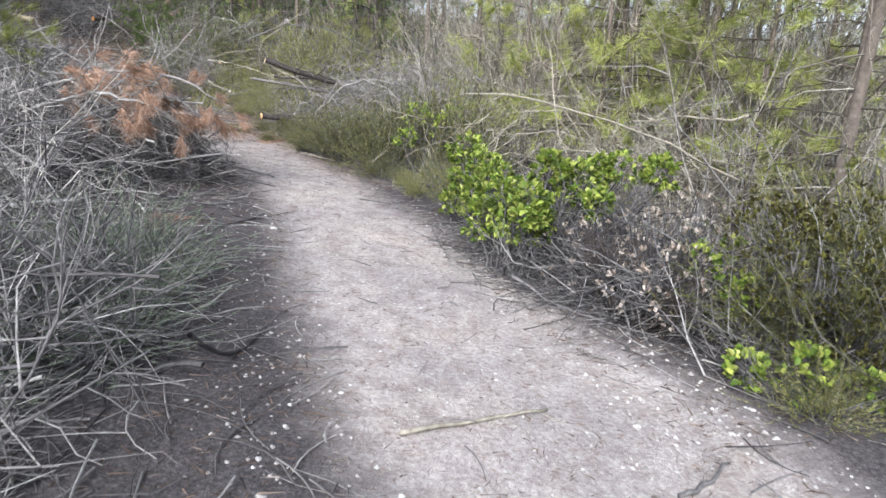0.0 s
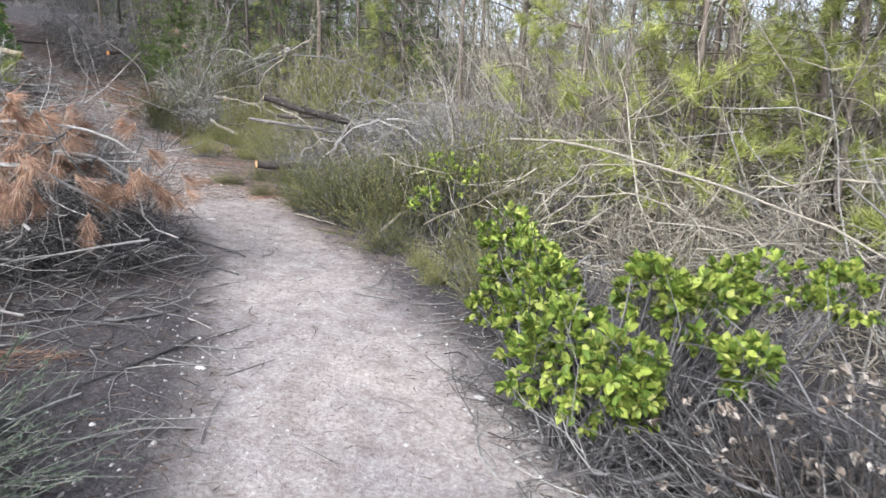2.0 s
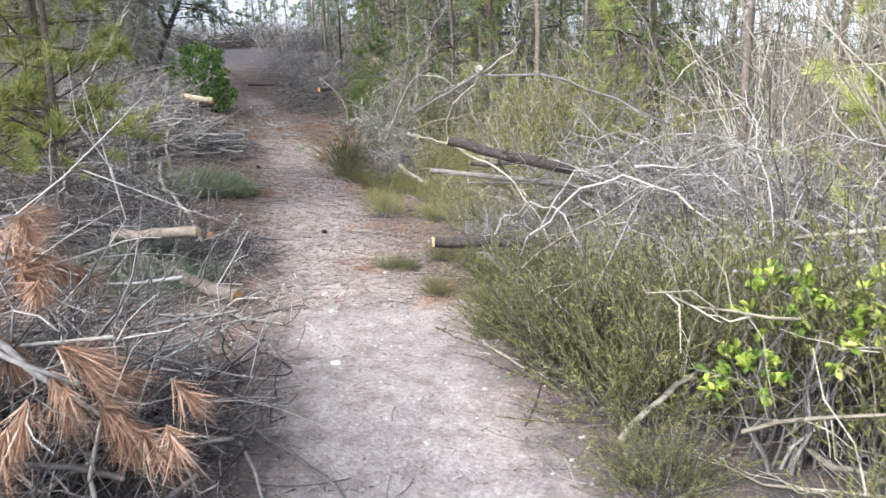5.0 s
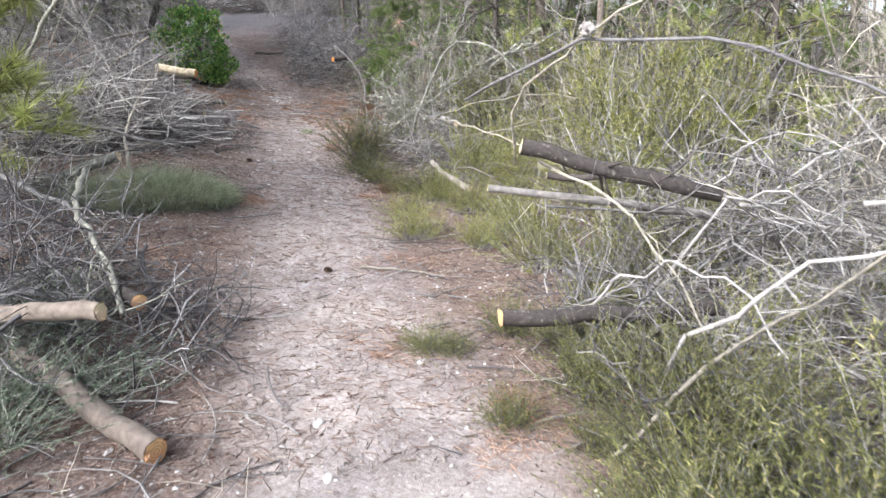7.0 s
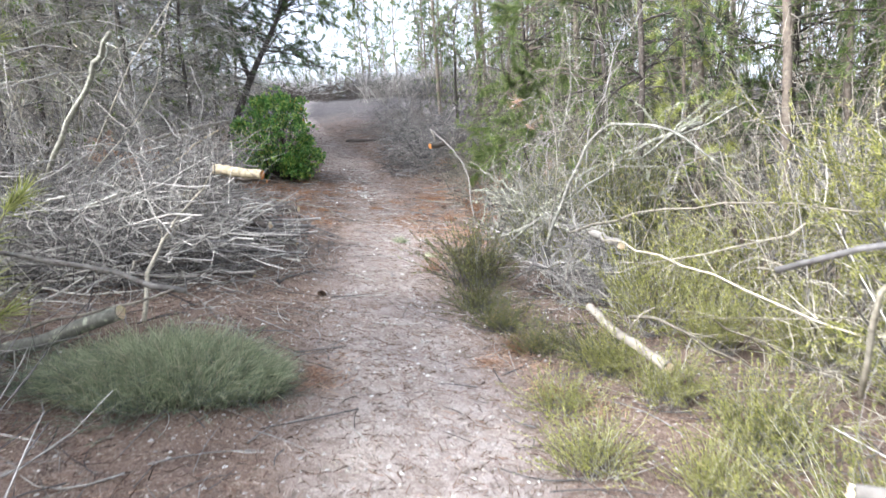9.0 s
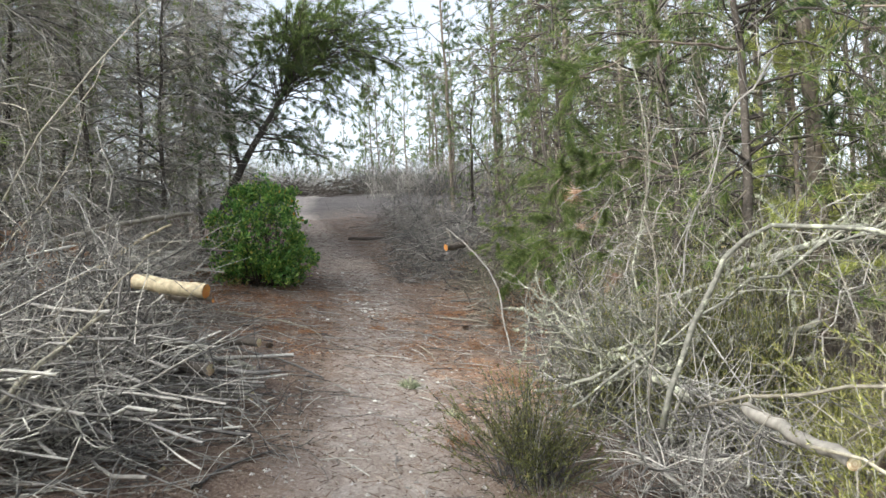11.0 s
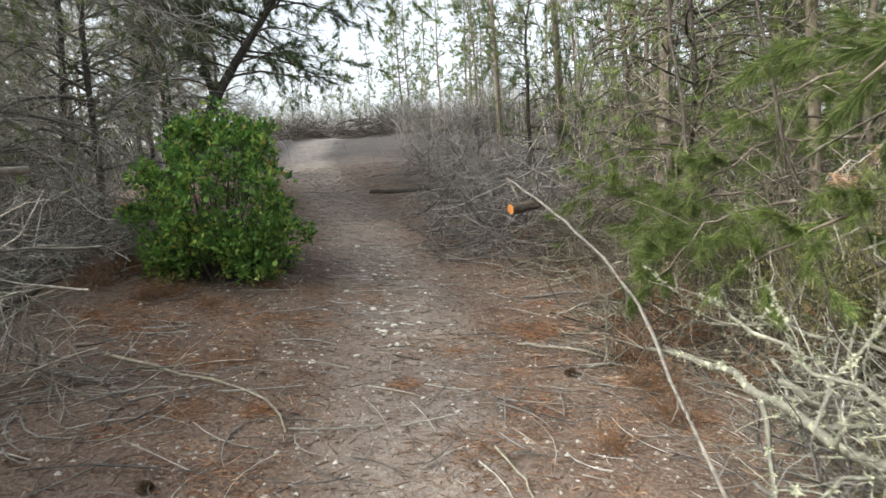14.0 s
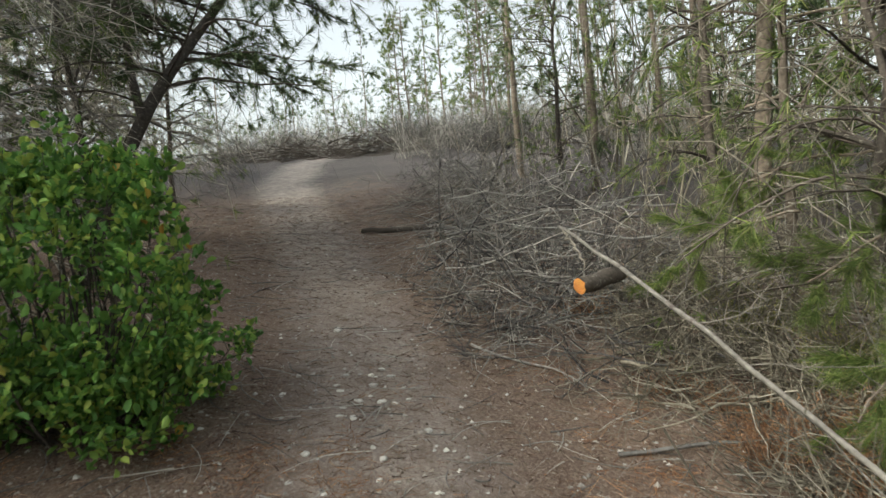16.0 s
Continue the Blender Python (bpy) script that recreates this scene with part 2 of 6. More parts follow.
class Build:
    """Gathers tubes, leaves and blades as plain arrays and links them as one mesh."""

    def __init__(self):
        self.v, self.f, self.count = [], [], 0

    def add(self, verts, faces):
        self.v.append(np.asarray(verts, float).reshape(-1, 3))
        self.f.append(np.asarray(faces, int) + self.count)
        self.count += len(self.v[-1])
        return self

    def mesh(self, name, material, smooth=True):
        me = bpy.data.meshes.new(name)
        v = np.concatenate(self.v)
        me.vertices.add(len(v))
        me.vertices.foreach_set("co", v.astype(np.float32).ravel())
        sizes = np.concatenate([np.full(len(f), f.shape[1]) for f in self.f])
        loops = np.concatenate([f.ravel() for f in self.f])
        me.loops.add(len(loops))
        me.loops.foreach_set("vertex_index", loops.astype(np.int32))
        me.polygons.add(len(sizes))
        me.polygons.foreach_set("loop_start", np.concatenate([[0], np.cumsum(sizes)[:-1]]).astype(np.int32))
        me.polygons.foreach_set("use_smooth", np.full(len(sizes), smooth))
        me.materials.append(material)
        me.update(calc_edges=True)
        return me


def unit(a):
    return a / np.maximum(np.linalg.norm(a, axis=-1, keepdims=True), 1e-9)


def tubes(b, P, R, sides=3, caps=False):
    """P: (n, k, 3) centre lines; R: (n, k) radii."""
    n, k, _ = P.shape
    T = unit(np.gradient(P, axis=1))
    mean = unit(T.mean(1))
    ref = np.where(np.abs(mean[:, 2:3]) < 0.8, np.array([[0, 0, 1.0]]), np.array([[1.0, 0, 0]]))
    A = unit(np.cross(T, ref[:, None, :]))
    C = np.cross(T, A)
    ang = np.arange(sides) * 2 * math.pi / sides
    ring = A[:, :, None, :] * np.cos(ang)[None, None, :, None] + C[:, :, None, :] * np.sin(ang)[None, None, :, None]
    V = P[:, :, None, :] + ring * R[:, :, None, None]
    i = np.arange(n)[:, None, None] * k * sides + np.arange(k - 1)[None, :, None] * sides
    s, s2 = np.arange(sides), (np.arange(sides) + 1) % sides
    F = np.stack([i + s, i + s2, i + sides + s2, i + sides + s], -1).reshape(-1, 4)
    b.add(V, F)
    if caps:
        for end in (0, (k - 1) * sides):
            f = np.arange(n)[:, None] * k * sides + end + np.arange(sides)
            b.f.append((f if end else f[:, ::-1]) + b.count - n * k * sides)
    return b


def wander(start, way, length, k=5, bend=0.25, droop=0.0):
    """Centre lines that leave start along way and bend as they go."""
    n = len(start)
    way = unit(way)
    turn = np.cumsum(rng.normal(0, bend, (n, k - 1, 3)), 1)
    turn[:, :, 2] -= droop * np.linspace(0, 1, k - 1)
    steps = unit(way[:, None, :] + turn) * (np.asarray(length) / (k - 1)).reshape(-1, 1, 1)
    return np.concatenate([start[:, None, :], start[:, None, :] + np.cumsum(steps, 1)], 1)


def taper(r, k, tip=0.25):
    return np.asarray(r).reshape(-1, 1) * np.linspace(1, tip, k)[None, :]


def along(P, n, low=0.25, high=1.0):
    """n random places on the lines P: place, direction, line's index."""
    i = rng.integers(0, len(P), n)
    k = P.shape[1]
    u = rng.uniform(low, high, n) * (k - 1.001)
    a = u.astype(int)
    w = (u - a)[:, None]
    return P[i, a] * (1 - w) + P[i, a + 1] * w, unit(P[i, a + 1] - P[i, a]), i


def sprout(P, n, length, k=4, spread=0.9, bend=0.25, droop=0.0, low=0.25, high=1.0, lift=0.0):
    p, d, _ = along(P, n, low, high)
    w = unit(d + rng.normal(0, spread, (n, 3)) + np.array([0, 0, lift]))
    return wander(p, w, rng.uniform(*length, n), k, bend, droop)


def leaves(b, p, d, size, wide=0.45, fold=0.25):
    """Folded leaves of two quads each: from p along d."""
    n = len(p)
    d = unit(d)
    side = unit(np.cross(d, rng.normal(0, 1, (n, 3)) * 0.6 + np.array([0, 0, 1.0])))
    up = np.cross(side, d)
    s = np.asarray(size).reshape(-1, 1)
    w = side * s * wide * 0.5
    mid = [p + d * s * q - up * s * 0.05 for q in (0.3, 0.7)]
    lift = up * s * fold * 0.4
    V = np.stack([p, mid[0], mid[1], p + d * s, mid[0] + w * 0.9 + lift, mid[1] + w + lift, mid[0] - w * 0.9 + lift, mid[1] - w + lift], 1)
    i = np.arange(n) * 8
    F = np.concatenate([np.stack([i + 1, i + 2, i + 5, i + 4], 1), np.stack([i + 2, i + 1, i + 6, i + 7], 1)])
    b.f.append(np.concatenate([np.stack([i, i + 1, i + 4], 1), np.stack([i, i + 6, i + 1], 1), np.stack([i + 2, i + 3, i + 5], 1), np.stack([i + 2, i + 7, i + 3], 1)]) + b.count)
    return b.add(V, F)


def blades(b, p, d, length, width, droop=0.3):
    """Thin tapering blades with one kink: a quad and a triangle each."""
    n = len(p)
    d = unit(d)
    L, W = np.asarray(length).reshape(-1, 1), np.asarray(width).reshape(-1, 1)
    side = unit(np.cross(d, rng.normal(0, 1, (n, 3))))
    mid = p + d * L * 0.55
    tip = mid + unit(d + np.array([0, 0, -1.0]) * droop) * L * 0.45
    V = np.stack([p - side * W * 0.5, p + side * W * 0.5, mid + side * W * 0.4, mid - side * W * 0.4, tip], 1)
    i = np.arange(n) * 5
    b.add(V, np.stack([i, i + 1, i + 2, i + 3], 1))
    b.f.append(np.stack([i + 3, i + 2, i + 4], 1) + b.count - n * 5)
    return b


def spines(b, p, d, length, width):
    """The smallest leaves and needles: one pointed sliver each."""
    n = len(p)
    d = unit(d)
    side = unit(np.cross(d, rng.normal(0, 1, (n, 3)))) * (np.asarray(width).reshape(-1, 1) * 0.5)
    return b.add(np.stack([p - side, p + side, p + d * np.asarray(length).reshape(-1, 1)], 1), np.arange(n * 3).reshape(-1, 3))


def tufts(b, p, d, per, length, width, open_=0.6, droop=None):
    """Sprays of needles round the way d at each place p."""
    n = len(p)
    P = np.repeat(p, per, 0)
    D = np.repeat(unit(d), per, 0)
    w = unit(D + rng.normal(0, open_, (n * per, 3)))
    P = P - D * rng.uniform(0, 0.5, (n * per, 1)) * np.mean(length)
    if droop is None:
        return spines(b, P, w, rng.uniform(*length, n * per), np.full(n * per, width))
    return blades(b, P, w, rng.uniform(*length, n * per), np.full(n * per, width), droop)


def thing(name, label, category, at=(0, 0, 0), group="", kind=""):
    e = tagged(new(name), label, category, group, kind)
    e.matrix_world = Matrix.Translation(at)
    return e


def part(name, b, material, parent, label="", smooth=True):
    me = b.mesh(name, material, smooth) if isinstance(b, Build) else b
    o = new(name, me)
    o.parent = parent
    if label:
        o["label"] = label
    return o


def whole(name, b, material, label, category, at=(0, 0, 0), kind="", group="", smooth=True):
    o = new(name, b.mesh(name, material, smooth))
    o.location = at
    return tagged(o, label, category, group, kind)


# ---- ground ----
PROFILE_U = (-60, -6, 0, 4.8, 8.8, 12, 13.8, 17.4, 19.2, 21.3, 23.7, 27.8, 33, 38.5, 44, 60, 400)
PROFILE_Z = (-1.6, -0.35, -0.12, 0.05, 0.31, 0.56, 0.82, 1.27, 1.5, 1.77, 2.16, 3.05, 4.25, 5.38, 5.45, 4.9, 3.2)
TRAIL = np.array([(2.6, -6), (1.9, -2), (1.1, 0.6), (0.45, 2.9), (-0.05, 4.2), (-0.72, 6.2), (-1.55, 8.1), (-2.85, 9.95), (-4.0, 11.3), (-5.4, 13.1),
                  (-6.6, 14.4), (-8.3, 16.7), (-9.7, 18.3), (-11.5, 20.1), (-14.1, 22.2), (-16.5, 23.9), (-19.3, 26.1), (-22.0, 29.2), (-25, 38)])
TRAIL_W = np.array([0.8, 0.8, 0.8, 0.78, 0.7, 0.6, 0.56, 0.55, 0.55, 0.55, 0.6, 0.55, 0.5, 0.55, 0.6, 0.7, 0.9, 1.2, 1.4])


def lumps(x, y):
    return 0.035 * np.sin(x * 1.7 + y * 0.6) * np.sin(y * 1.3 - x * 0.4) + 0.012 * np.sin(x * 5.1 + 1.0) * np.sin(y * 4.3 + x * 2.0)


def trail_place(x, y):
    """Signed distance from the trail's middle line (left is positive), its half width there, and how far along."""
    x, y = np.asarray(x, float), np.asarray(y, float)
    best, where, half, sign = np.full(x.shape, 1e9), np.zeros(x.shape), np.zeros(x.shape), np.ones(x.shape)
    for j in range(len(TRAIL) - 1):
        a, e = TRAIL[j], TRAIL[j + 1] - TRAIL[j]
        u = np.clip(((x - a[0]) * e[0] + (y - a[1]) * e[1]) / (e @ e), 0, 1)
        dist = np.hypot(x - a[0] - u * e[0], y - a[1] - u * e[1])
        closer = dist < best
        best, where = np.where(closer, dist, best), np.where(closer, j + u, where)
        half = np.where(closer, TRAIL_W[j] * (1 - u) + TRAIL_W[j + 1] * u, half)
        sign = np.where(closer, np.sign(e[0] * (y - a[1]) - e[1] * (x - a[0])), sign)
    return best * sign, half, where


def off_trail(x, y):
    lat, half, where = trail_place(x, y)
    return np.abs(lat) - half, where


def ground_z(x, y):
    x, y = np.asarray(x, float), np.asarray(y, float)
    lat, half, _ = trail_place(x, y)
    edge = np.clip((np.abs(lat) - half) / 0.8, 0, 1)
    u = -0.6 * x + 0.8 * y
    cross = np.interp(u, (0, 13, 16, 22, 30, 36), (0.05, 0.07, 0.13, 0.12, 0.06, 0.0)) * 3.0 * np.tanh(lat / 3.0)
    return np.interp(u, PROFILE_U, PROFILE_Z) + cross + lumps(x, y) * (0.25 + 0.75 * edge) + 0.05 * edge - 0.02


def gz(x, y):
    return float(ground_z(x, y))


def spaced(points, step):
    out = []
    for a, e, s in zip(points[:-1], points[1:], step):
        out.append(np.arange(a, e - 1e-6, s))
    return np.concatenate(out + [[points[-1]]])


gx = spaced((-600, -120, -40, -17, 5, 25, 120, 600), (80, 10, 0.3, 0.11, 1.0, 10, 80))
gy = spaced((-600, -120, -12, 0, 26, 50, 120, 600), (80, 10, 1.0, 0.11, 0.35, 10, 80))
X, Y = np.meshgrid(gx, gy)
ZZ = ground_z(X, Y)
gb = Build()
nx = len(gx)
idx = (np.arange(len(gy) - 1)[:, None] * nx + np.arange(nx - 1)[None, :]).ravel()
gb.add(np.stack([X, Y, ZZ], -1), np.stack([idx, idx + 1, idx + nx + 1, idx + nx], 1))
ground = whole("ground", gb, GROUND, "trodden sandy forest floor with needle litter", "ground", kind="structure")
lat, half, where = trail_place(X.ravel(), Y.ravel())
off = np.abs(lat) - half
sand_left = np.interp(where, (1, 2.5, 3.4, 4.4, 5.4, 6.5, 8, 9, 11, 15), (0.62, 0.66, 0.7, 0.65, 0.6, 0.64, 0.66, 0.62, 0.5, 0.6))
sand_right = np.interp(where, (1, 2.5, 3, 3.7, 4.5, 5.2, 6, 7, 8.5, 11, 15), (1.1, 1.15, 1.1, 1.02, 0.86, 0.7, 0.6, 0.6, 0.6, 0.5, 0.6))
inside = np.where(lat > 0, sand_left - lat, sand_right + lat)
fade = np.interp(where, (5.0, 6.4, 8.2, 9.2, 10.4, 11.5, 13, 15, 18), (0.95, 0.66, 0.56, 0.52, 0.46, 0.42, 0.38, 0.45, 0.45))
sand_mask = np.clip(0.5 + inside / 0.5, 0, 1) * fade
along_u = -0.6 * X.ravel() + 0.8 * Y.ravel()
red_mask = np.interp(along_u, (4.5, 7, 9, 13, 20, 28, 36), (0.05, 0.3, 0.5, 0.58, 0.72, 0.5, 0.1)) * np.clip(1.2 - np.abs(off) / 9, 0.3, 1)
for nm, val in (("sand", sand_mask), ("red", red_mask)):
    ground.data.attributes.new(nm, "FLOAT", "POINT").data.foreach_set("value", val.astype(np.float32))

# ---- plants and wood: how each kind is made ----


def placed(x, y, turn=0.0, size=1.0, tall=None, sink=0.03, tip=0.0):
    return pose(x, y, gz(x, y) - sink, tip, 0, turn) @ Matrix.Diagonal((size, size, tall or size, 1))


def thicket_proto(label, material, stems, height, spread, lean):
    """Bare upright stems with side twigs."""
    t = thing("thicket_shrub", label, "shrub", group="bare thicket shrubs")
    p = np.column_stack([rng.normal(0, spread, stems), rng.normal(0, spread, stems), np.zeros(stems)])
    d = np.column_stack([rng.normal(0, lean, stems), rng.normal(0, lean, stems), np.ones(stems)])
    L = rng.uniform(0.45, 1.0, stems) * height
    P = wander(p, d, L, 7, 0.2)
    b = Build()
    tubes(b, P, taper(rng.uniform(0.004, 0.013, stems), 7, 0.3), 3)
    tagged(part("stem_mass", b, material, t), kind="stuff")
    b = Build()
    Q = sprout(P, stems * 4, (0.2, 0.8), 4, 0.9, 0.32, lift=0.15)
    tubes(b, Q, taper(np.full(len(Q), 0.0042), 4, 0.4), 3)
    tagged(part("twig_mass", b, material, t), kind="stuff")
    return t


def pine_proto(name, label, height, radius, bare, n_branch, reach, per, n_tuft, needle_mat, width, group, dead=30, tuft=(0.1, 0.18), bark=BARK):
    t = thing(name, label, "pine tree", group=group)
    k = 9
    z = np.linspace(0, height, k)
    sway = np.cumsum(rng.normal(0, 0.035 * height / 8, (k, 2)), 0)
    sway -= sway[0]
    trunk = np.column_stack([sway, z])[None]
    b = Build()
    tubes(b, trunk, np.linspace(1, 0.25, k)[None] * radius, 8)
    part("trunk", b, bark, t)
    h = bare + (0.97 - bare) * np.sort(rng.random(n_branch))
    at = np.column_stack([np.interp(h * height, z, sway[:, 0]), np.interp(h * height, z, sway[:, 1]), h * height])
    a = rng.uniform(0, 2 * math.pi, n_branch)
    L = reach * (1.05 - 0.75 * (h - bare) / (1 - bare)) * rng.uniform(0.6, 1.1, n_branch)
    P = wander(at, np.column_stack([np.cos(a), np.sin(a), rng.uniform(0.0, 0.5, n_branch)]), L, 5, 0.13)
    b = Build()
    tubes(b, P, taper(radius * 0.2 + 0.006 * L, 5, 0.3), 3)
    Q = sprout(P, n_branch * 3, (0.2, 0.55), 3, 0.6, 0.25, low=0.35, lift=0.1)
    tubes(b, Q, taper(np.full(len(Q), 0.005), 3, 0.5), 3)
    tagged(part("bough_mass", b, bark, t), kind="stuff")
    if dead:
        hd = rng.uniform(0.08, bare, dead)
        at = np.column_stack([np.interp(hd * height, z, sway[:, 0]), np.interp(hd * height, z, sway[:, 1]), hd * height])
        a = rng.uniform(0, 2 * math.pi, dead)
        D = wander(at, np.column_stack([np.cos(a), np.sin(a), rng.uniform(-0.2, 0.35, dead)]), rng.uniform(0.4, 1.3, dead), 5, 0.2)
        b = Build()
        tubes(b, D, taper(np.full(dead, 0.009), 5, 0.3), 3)
        E2 = sprout(D, dead * 2, (0.15, 0.5), 3, 0.7, 0.25)
        tubes(b, E2, taper(np.full(len(E2), 0.004), 3, 0.5), 3)
        tagged(part("dead_bough_mass", b, TWIG_BROWN, t), kind="stuff")
    p, d, _ = along(Q, n_tuft, 0.4, 1.0)
    b = Build()
    tufts(b, p, d + np.array([0, 0, 0.35]), per, tuft, width, 0.6)
    tagged(part("foliage", b, needle_mat, t), kind="stuff")
    return t


def heath_proto(name, label, material, group, stems=220, leaf=(0.018, 0.045), per=60, wide=0.0075, lean=0.55, wood=TWIG_DARK):
    """A dense fine-leaved bush about a metre across and 0.8 m high."""
    t = thing(name, label, "shrub", group=group)
    r, a = np.sqrt(rng.random(stems)) * 0.22, rng.uniform(0, 2 * math.pi, stems)
    p = np.column_stack([r * np.cos(a), r * np.sin(a), np.zeros(stems)])
    d = np.column_stack([rng.normal(0, lean, stems), rng.normal(0, lean, stems), np.ones(stems)])
    P = wander(p, d, rng.uniform(0.4, 0.95, stems), 5, 0.16)
    b = Build()
    tubes(b, P, taper(np.full(stems, 0.0035), 5, 0.4), 3)
    tagged(part("stem_mass", b, wood, t), kind="stuff")
    q, w, _ = along(P, stems * per, 0.3, 1.0)
    b = Build()
    spines(b, q, w + rng.normal(0, 0.55, (len(q), 3)), rng.uniform(*leaf, len(q)), np.full(len(q), wide))
    tagged(part("foliage", b, material, t), kind="stuff")
    return t


def tall_broom():
    """A taller, open broom: long sprays that carry their fine leaves in separate plumes."""
    t = thing("broom_bush", "tall open broom with yellow-green plumes", "shrub", group="broom bushes")
    stems = 34
    p = np.column_stack([rng.normal(0, 0.16, (stems, 2)), np.zeros(stems)])
    P = wander(p, np.column_stack([rng.normal(0, 0.38, (stems, 2)), np.ones(stems)]), rng.uniform(0.8, 1.55, stems), 6, 0.15)
    b = Build()
    tubes(b, P, taper(rng.uniform(0.006, 0.011, stems), 6, 0.3), 3)
    Q = sprout(P, 230, (0.2, 0.5), 4, 0.6, 0.2, low=0.3, lift=0.35)
    tubes(b, Q, taper(np.full(len(Q), 0.0035), 4, 0.5), 3)
    tagged(part("stem_mass", b, TWIG, t), kind="stuff")
    q, w, _ = along(Q, 24000, 0.15, 1.0)
    b = Build()
    spines(b, q, w + rng.normal(0, 0.6, (len(q), 3)), rng.uniform(0.016, 0.036, len(q)), np.full(len(q), 0.0065))
    tagged(part("foliage", b, BROOM, t), kind="stuff")
    return t


def leafy_bush(name, label, category, lobes, material, n_leaf, size, wide, wood, stems=90, cluster=7, loose=0.008):
    """Stems that fan out from one foot to rounded lobes of leaves; lobes are (x, y, z, radius) from the foot."""
    t = thing(name, label, category)
    L = np.array(lobes, float)
    i = rng.integers(0, len(L), stems)
    ends = L[i, :3] + unit(rng.normal(0, 1, (stems, 3))) * L[i, 3:4] * rng.uniform(0.1, 0.85, (stems, 1))
    foot = np.column_stack([L[i, :2] * 0.35 + rng.normal(0, 0.06, (stems, 2)), np.zeros(stems)])
    u = np.linspace(0, 1, 6)[None, :, None]
    P = foot[:, None] * (1 - u) + ends[:, None] * u + rng.normal(0, 0.025, (stems, 6, 3)) * np.sin(u * math.pi)
    b = Build()
    tubes(b, P, taper(rng.uniform(0.005, 0.012, stems), 6, 0.35), 4)
    Q = sprout(P, stems * 3, (0.1, 0.3), 4, 0.7, 0.2, low=0.45, lift=0.3)
    tubes(b, Q, taper(np.full(len(Q), 0.003), 4, 0.5), 3)
    tagged(part("stem_mass", b, wood, t), kind="stuff")
    n = n_leaf // cluster
    i = rng.integers(0, len(L), n)
    c = L[i, :3] + unit(rng.normal(0, 1, (n, 3)) + np.array([0, 0, 0.25])) * L[i, 3:4] * rng.uniform(0.45, 1.05, (n, 1)) ** 0.6
    c[:, 2] = np.maximum(c[:, 2], 0.06)
    out = unit(c - L[i, :3]) + np.array([0, 0, 0.5])
    C, O = np.repeat(c, cluster, 0), np.repeat(out, cluster, 0)
    d = unit(O + rng.normal(0, 0.75, C.shape))
    b = Build()
    leaves(b, C + rng.normal(0, loose, C.shape), d, rng.uniform(*size, len(C)), wide, 0.7)
    tagged(part("foliage", b, material, t), kind="stuff")
    return t


def brush_pile(label, x, y, long_, wide, high, turn, mains, twigs, material, length=(0.7, 2.0), thick=(0.004, 0.011), flat=0.25, toward=None, cross=0.8, crook=0.17, single=5, free=False):
    """Felled branches heaped flat over one another; turn is the way of the heap's long axis."""
    a = radians(turn)
    ex, ey = np.array([math.cos(a), math.sin(a), 0]), np.array([-math.sin(a), math.cos(a), 0])
    r, w = np.sqrt(rng.random(mains)), rng.uniform(0, 2 * math.pi, mains)
    u, v = r * np.cos(w), r * np.sin(w)
    p = ex * (u * long_)[:, None] + ey * (v * wide)[:, None]
    wx, wy = p[:, 0] + x, p[:, 1] + y
    top = high * np.sqrt(np.maximum(1 - r**2, 0.02))
    L = rng.uniform(*length, mains)
    way = radians(toward if toward is not None else turn)
    d = np.column_stack([np.full(mains, math.cos(way)), np.full(mains, math.sin(way)), np.zeros(mains)]) * np.sign(rng.normal(0, 1, (mains, 1)))
    d = d + rng.normal(0, cross, (mains, 3)) * np.array([1, 1, flat])
    base = ground_z(wx, wy)
    start = np.column_stack([wx, wy, base + rng.uniform(0.03, 1.0, mains) * top]) - unit(d) * (L * 0.5)[:, None]
    P = wander(start, d, L, 8, crook * 1.2)
    Q = sprout(P, int(twigs * 0.85), (0.15, 0.6), 4, 0.95, 0.4, low=0.1)
    def clear(lines, margin):
        return (off_trail(lines[:, :, 0], lines[:, :, 1])[0].min(1) > margin) | free

    kept = clear(P, 0.05)
    P, base, mains = P[kept], base[kept], int(kept.sum())
    Q = Q[clear(Q, -0.12)]
    low1, low2 = ground_z(P[:, :, 0], P[:, :, 1]) + 0.012, ground_z(Q[:, :, 0], Q[:, :, 1]) + 0.008
    P[:, :, 2], Q[:, :, 2] = np.maximum(P[:, :, 2], low1), np.maximum(Q[:, :, 2], low2)
    R = taper(rng.uniform(*thick, mains) * rng.choice([0.7, 1.0, 1.0, 1.35], mains), 8, 0.35)
    pick = np.argsort(-R[:, 0] - 0.01 * (P[:, 4, 2] - base) / max(high, 0.1))[:single]
    for i in pick:
        one = Build()
        tubes(one, P[i:i + 1], R[i:i + 1], 6, caps=True)
        whole("fallen_branch", one, material, "dead branch lying in a heap of brushwood", "branch", group="branches of the heaps")
    rest = np.setdiff1d(np.arange(mains), pick)
    b = Build()
    tubes(b, P[rest], R[rest], 4)
    tubes(b, Q, taper(rng.uniform(0.002, 0.0052, len(Q)), 4, 0.4), 3)
    return whole("brush_pile", b, material, label, "brush pile", kind="stuff")


def curve_of(points, k):
    P = np.array(points, float)
    s = np.concatenate([[0], np.cumsum(np.linalg.norm(np.diff(P, axis=0), axis=1))])
    u = np.linspace(0, s[-1], k)
    Q = np.stack([np.interp(u, s, P[:, j]) for j in range(3)], 1)
    for _ in range(2):
        Q[1:-1] = (Q[:-2] + 2 * Q[1:-1] + Q[2:]) / 4
    return Q


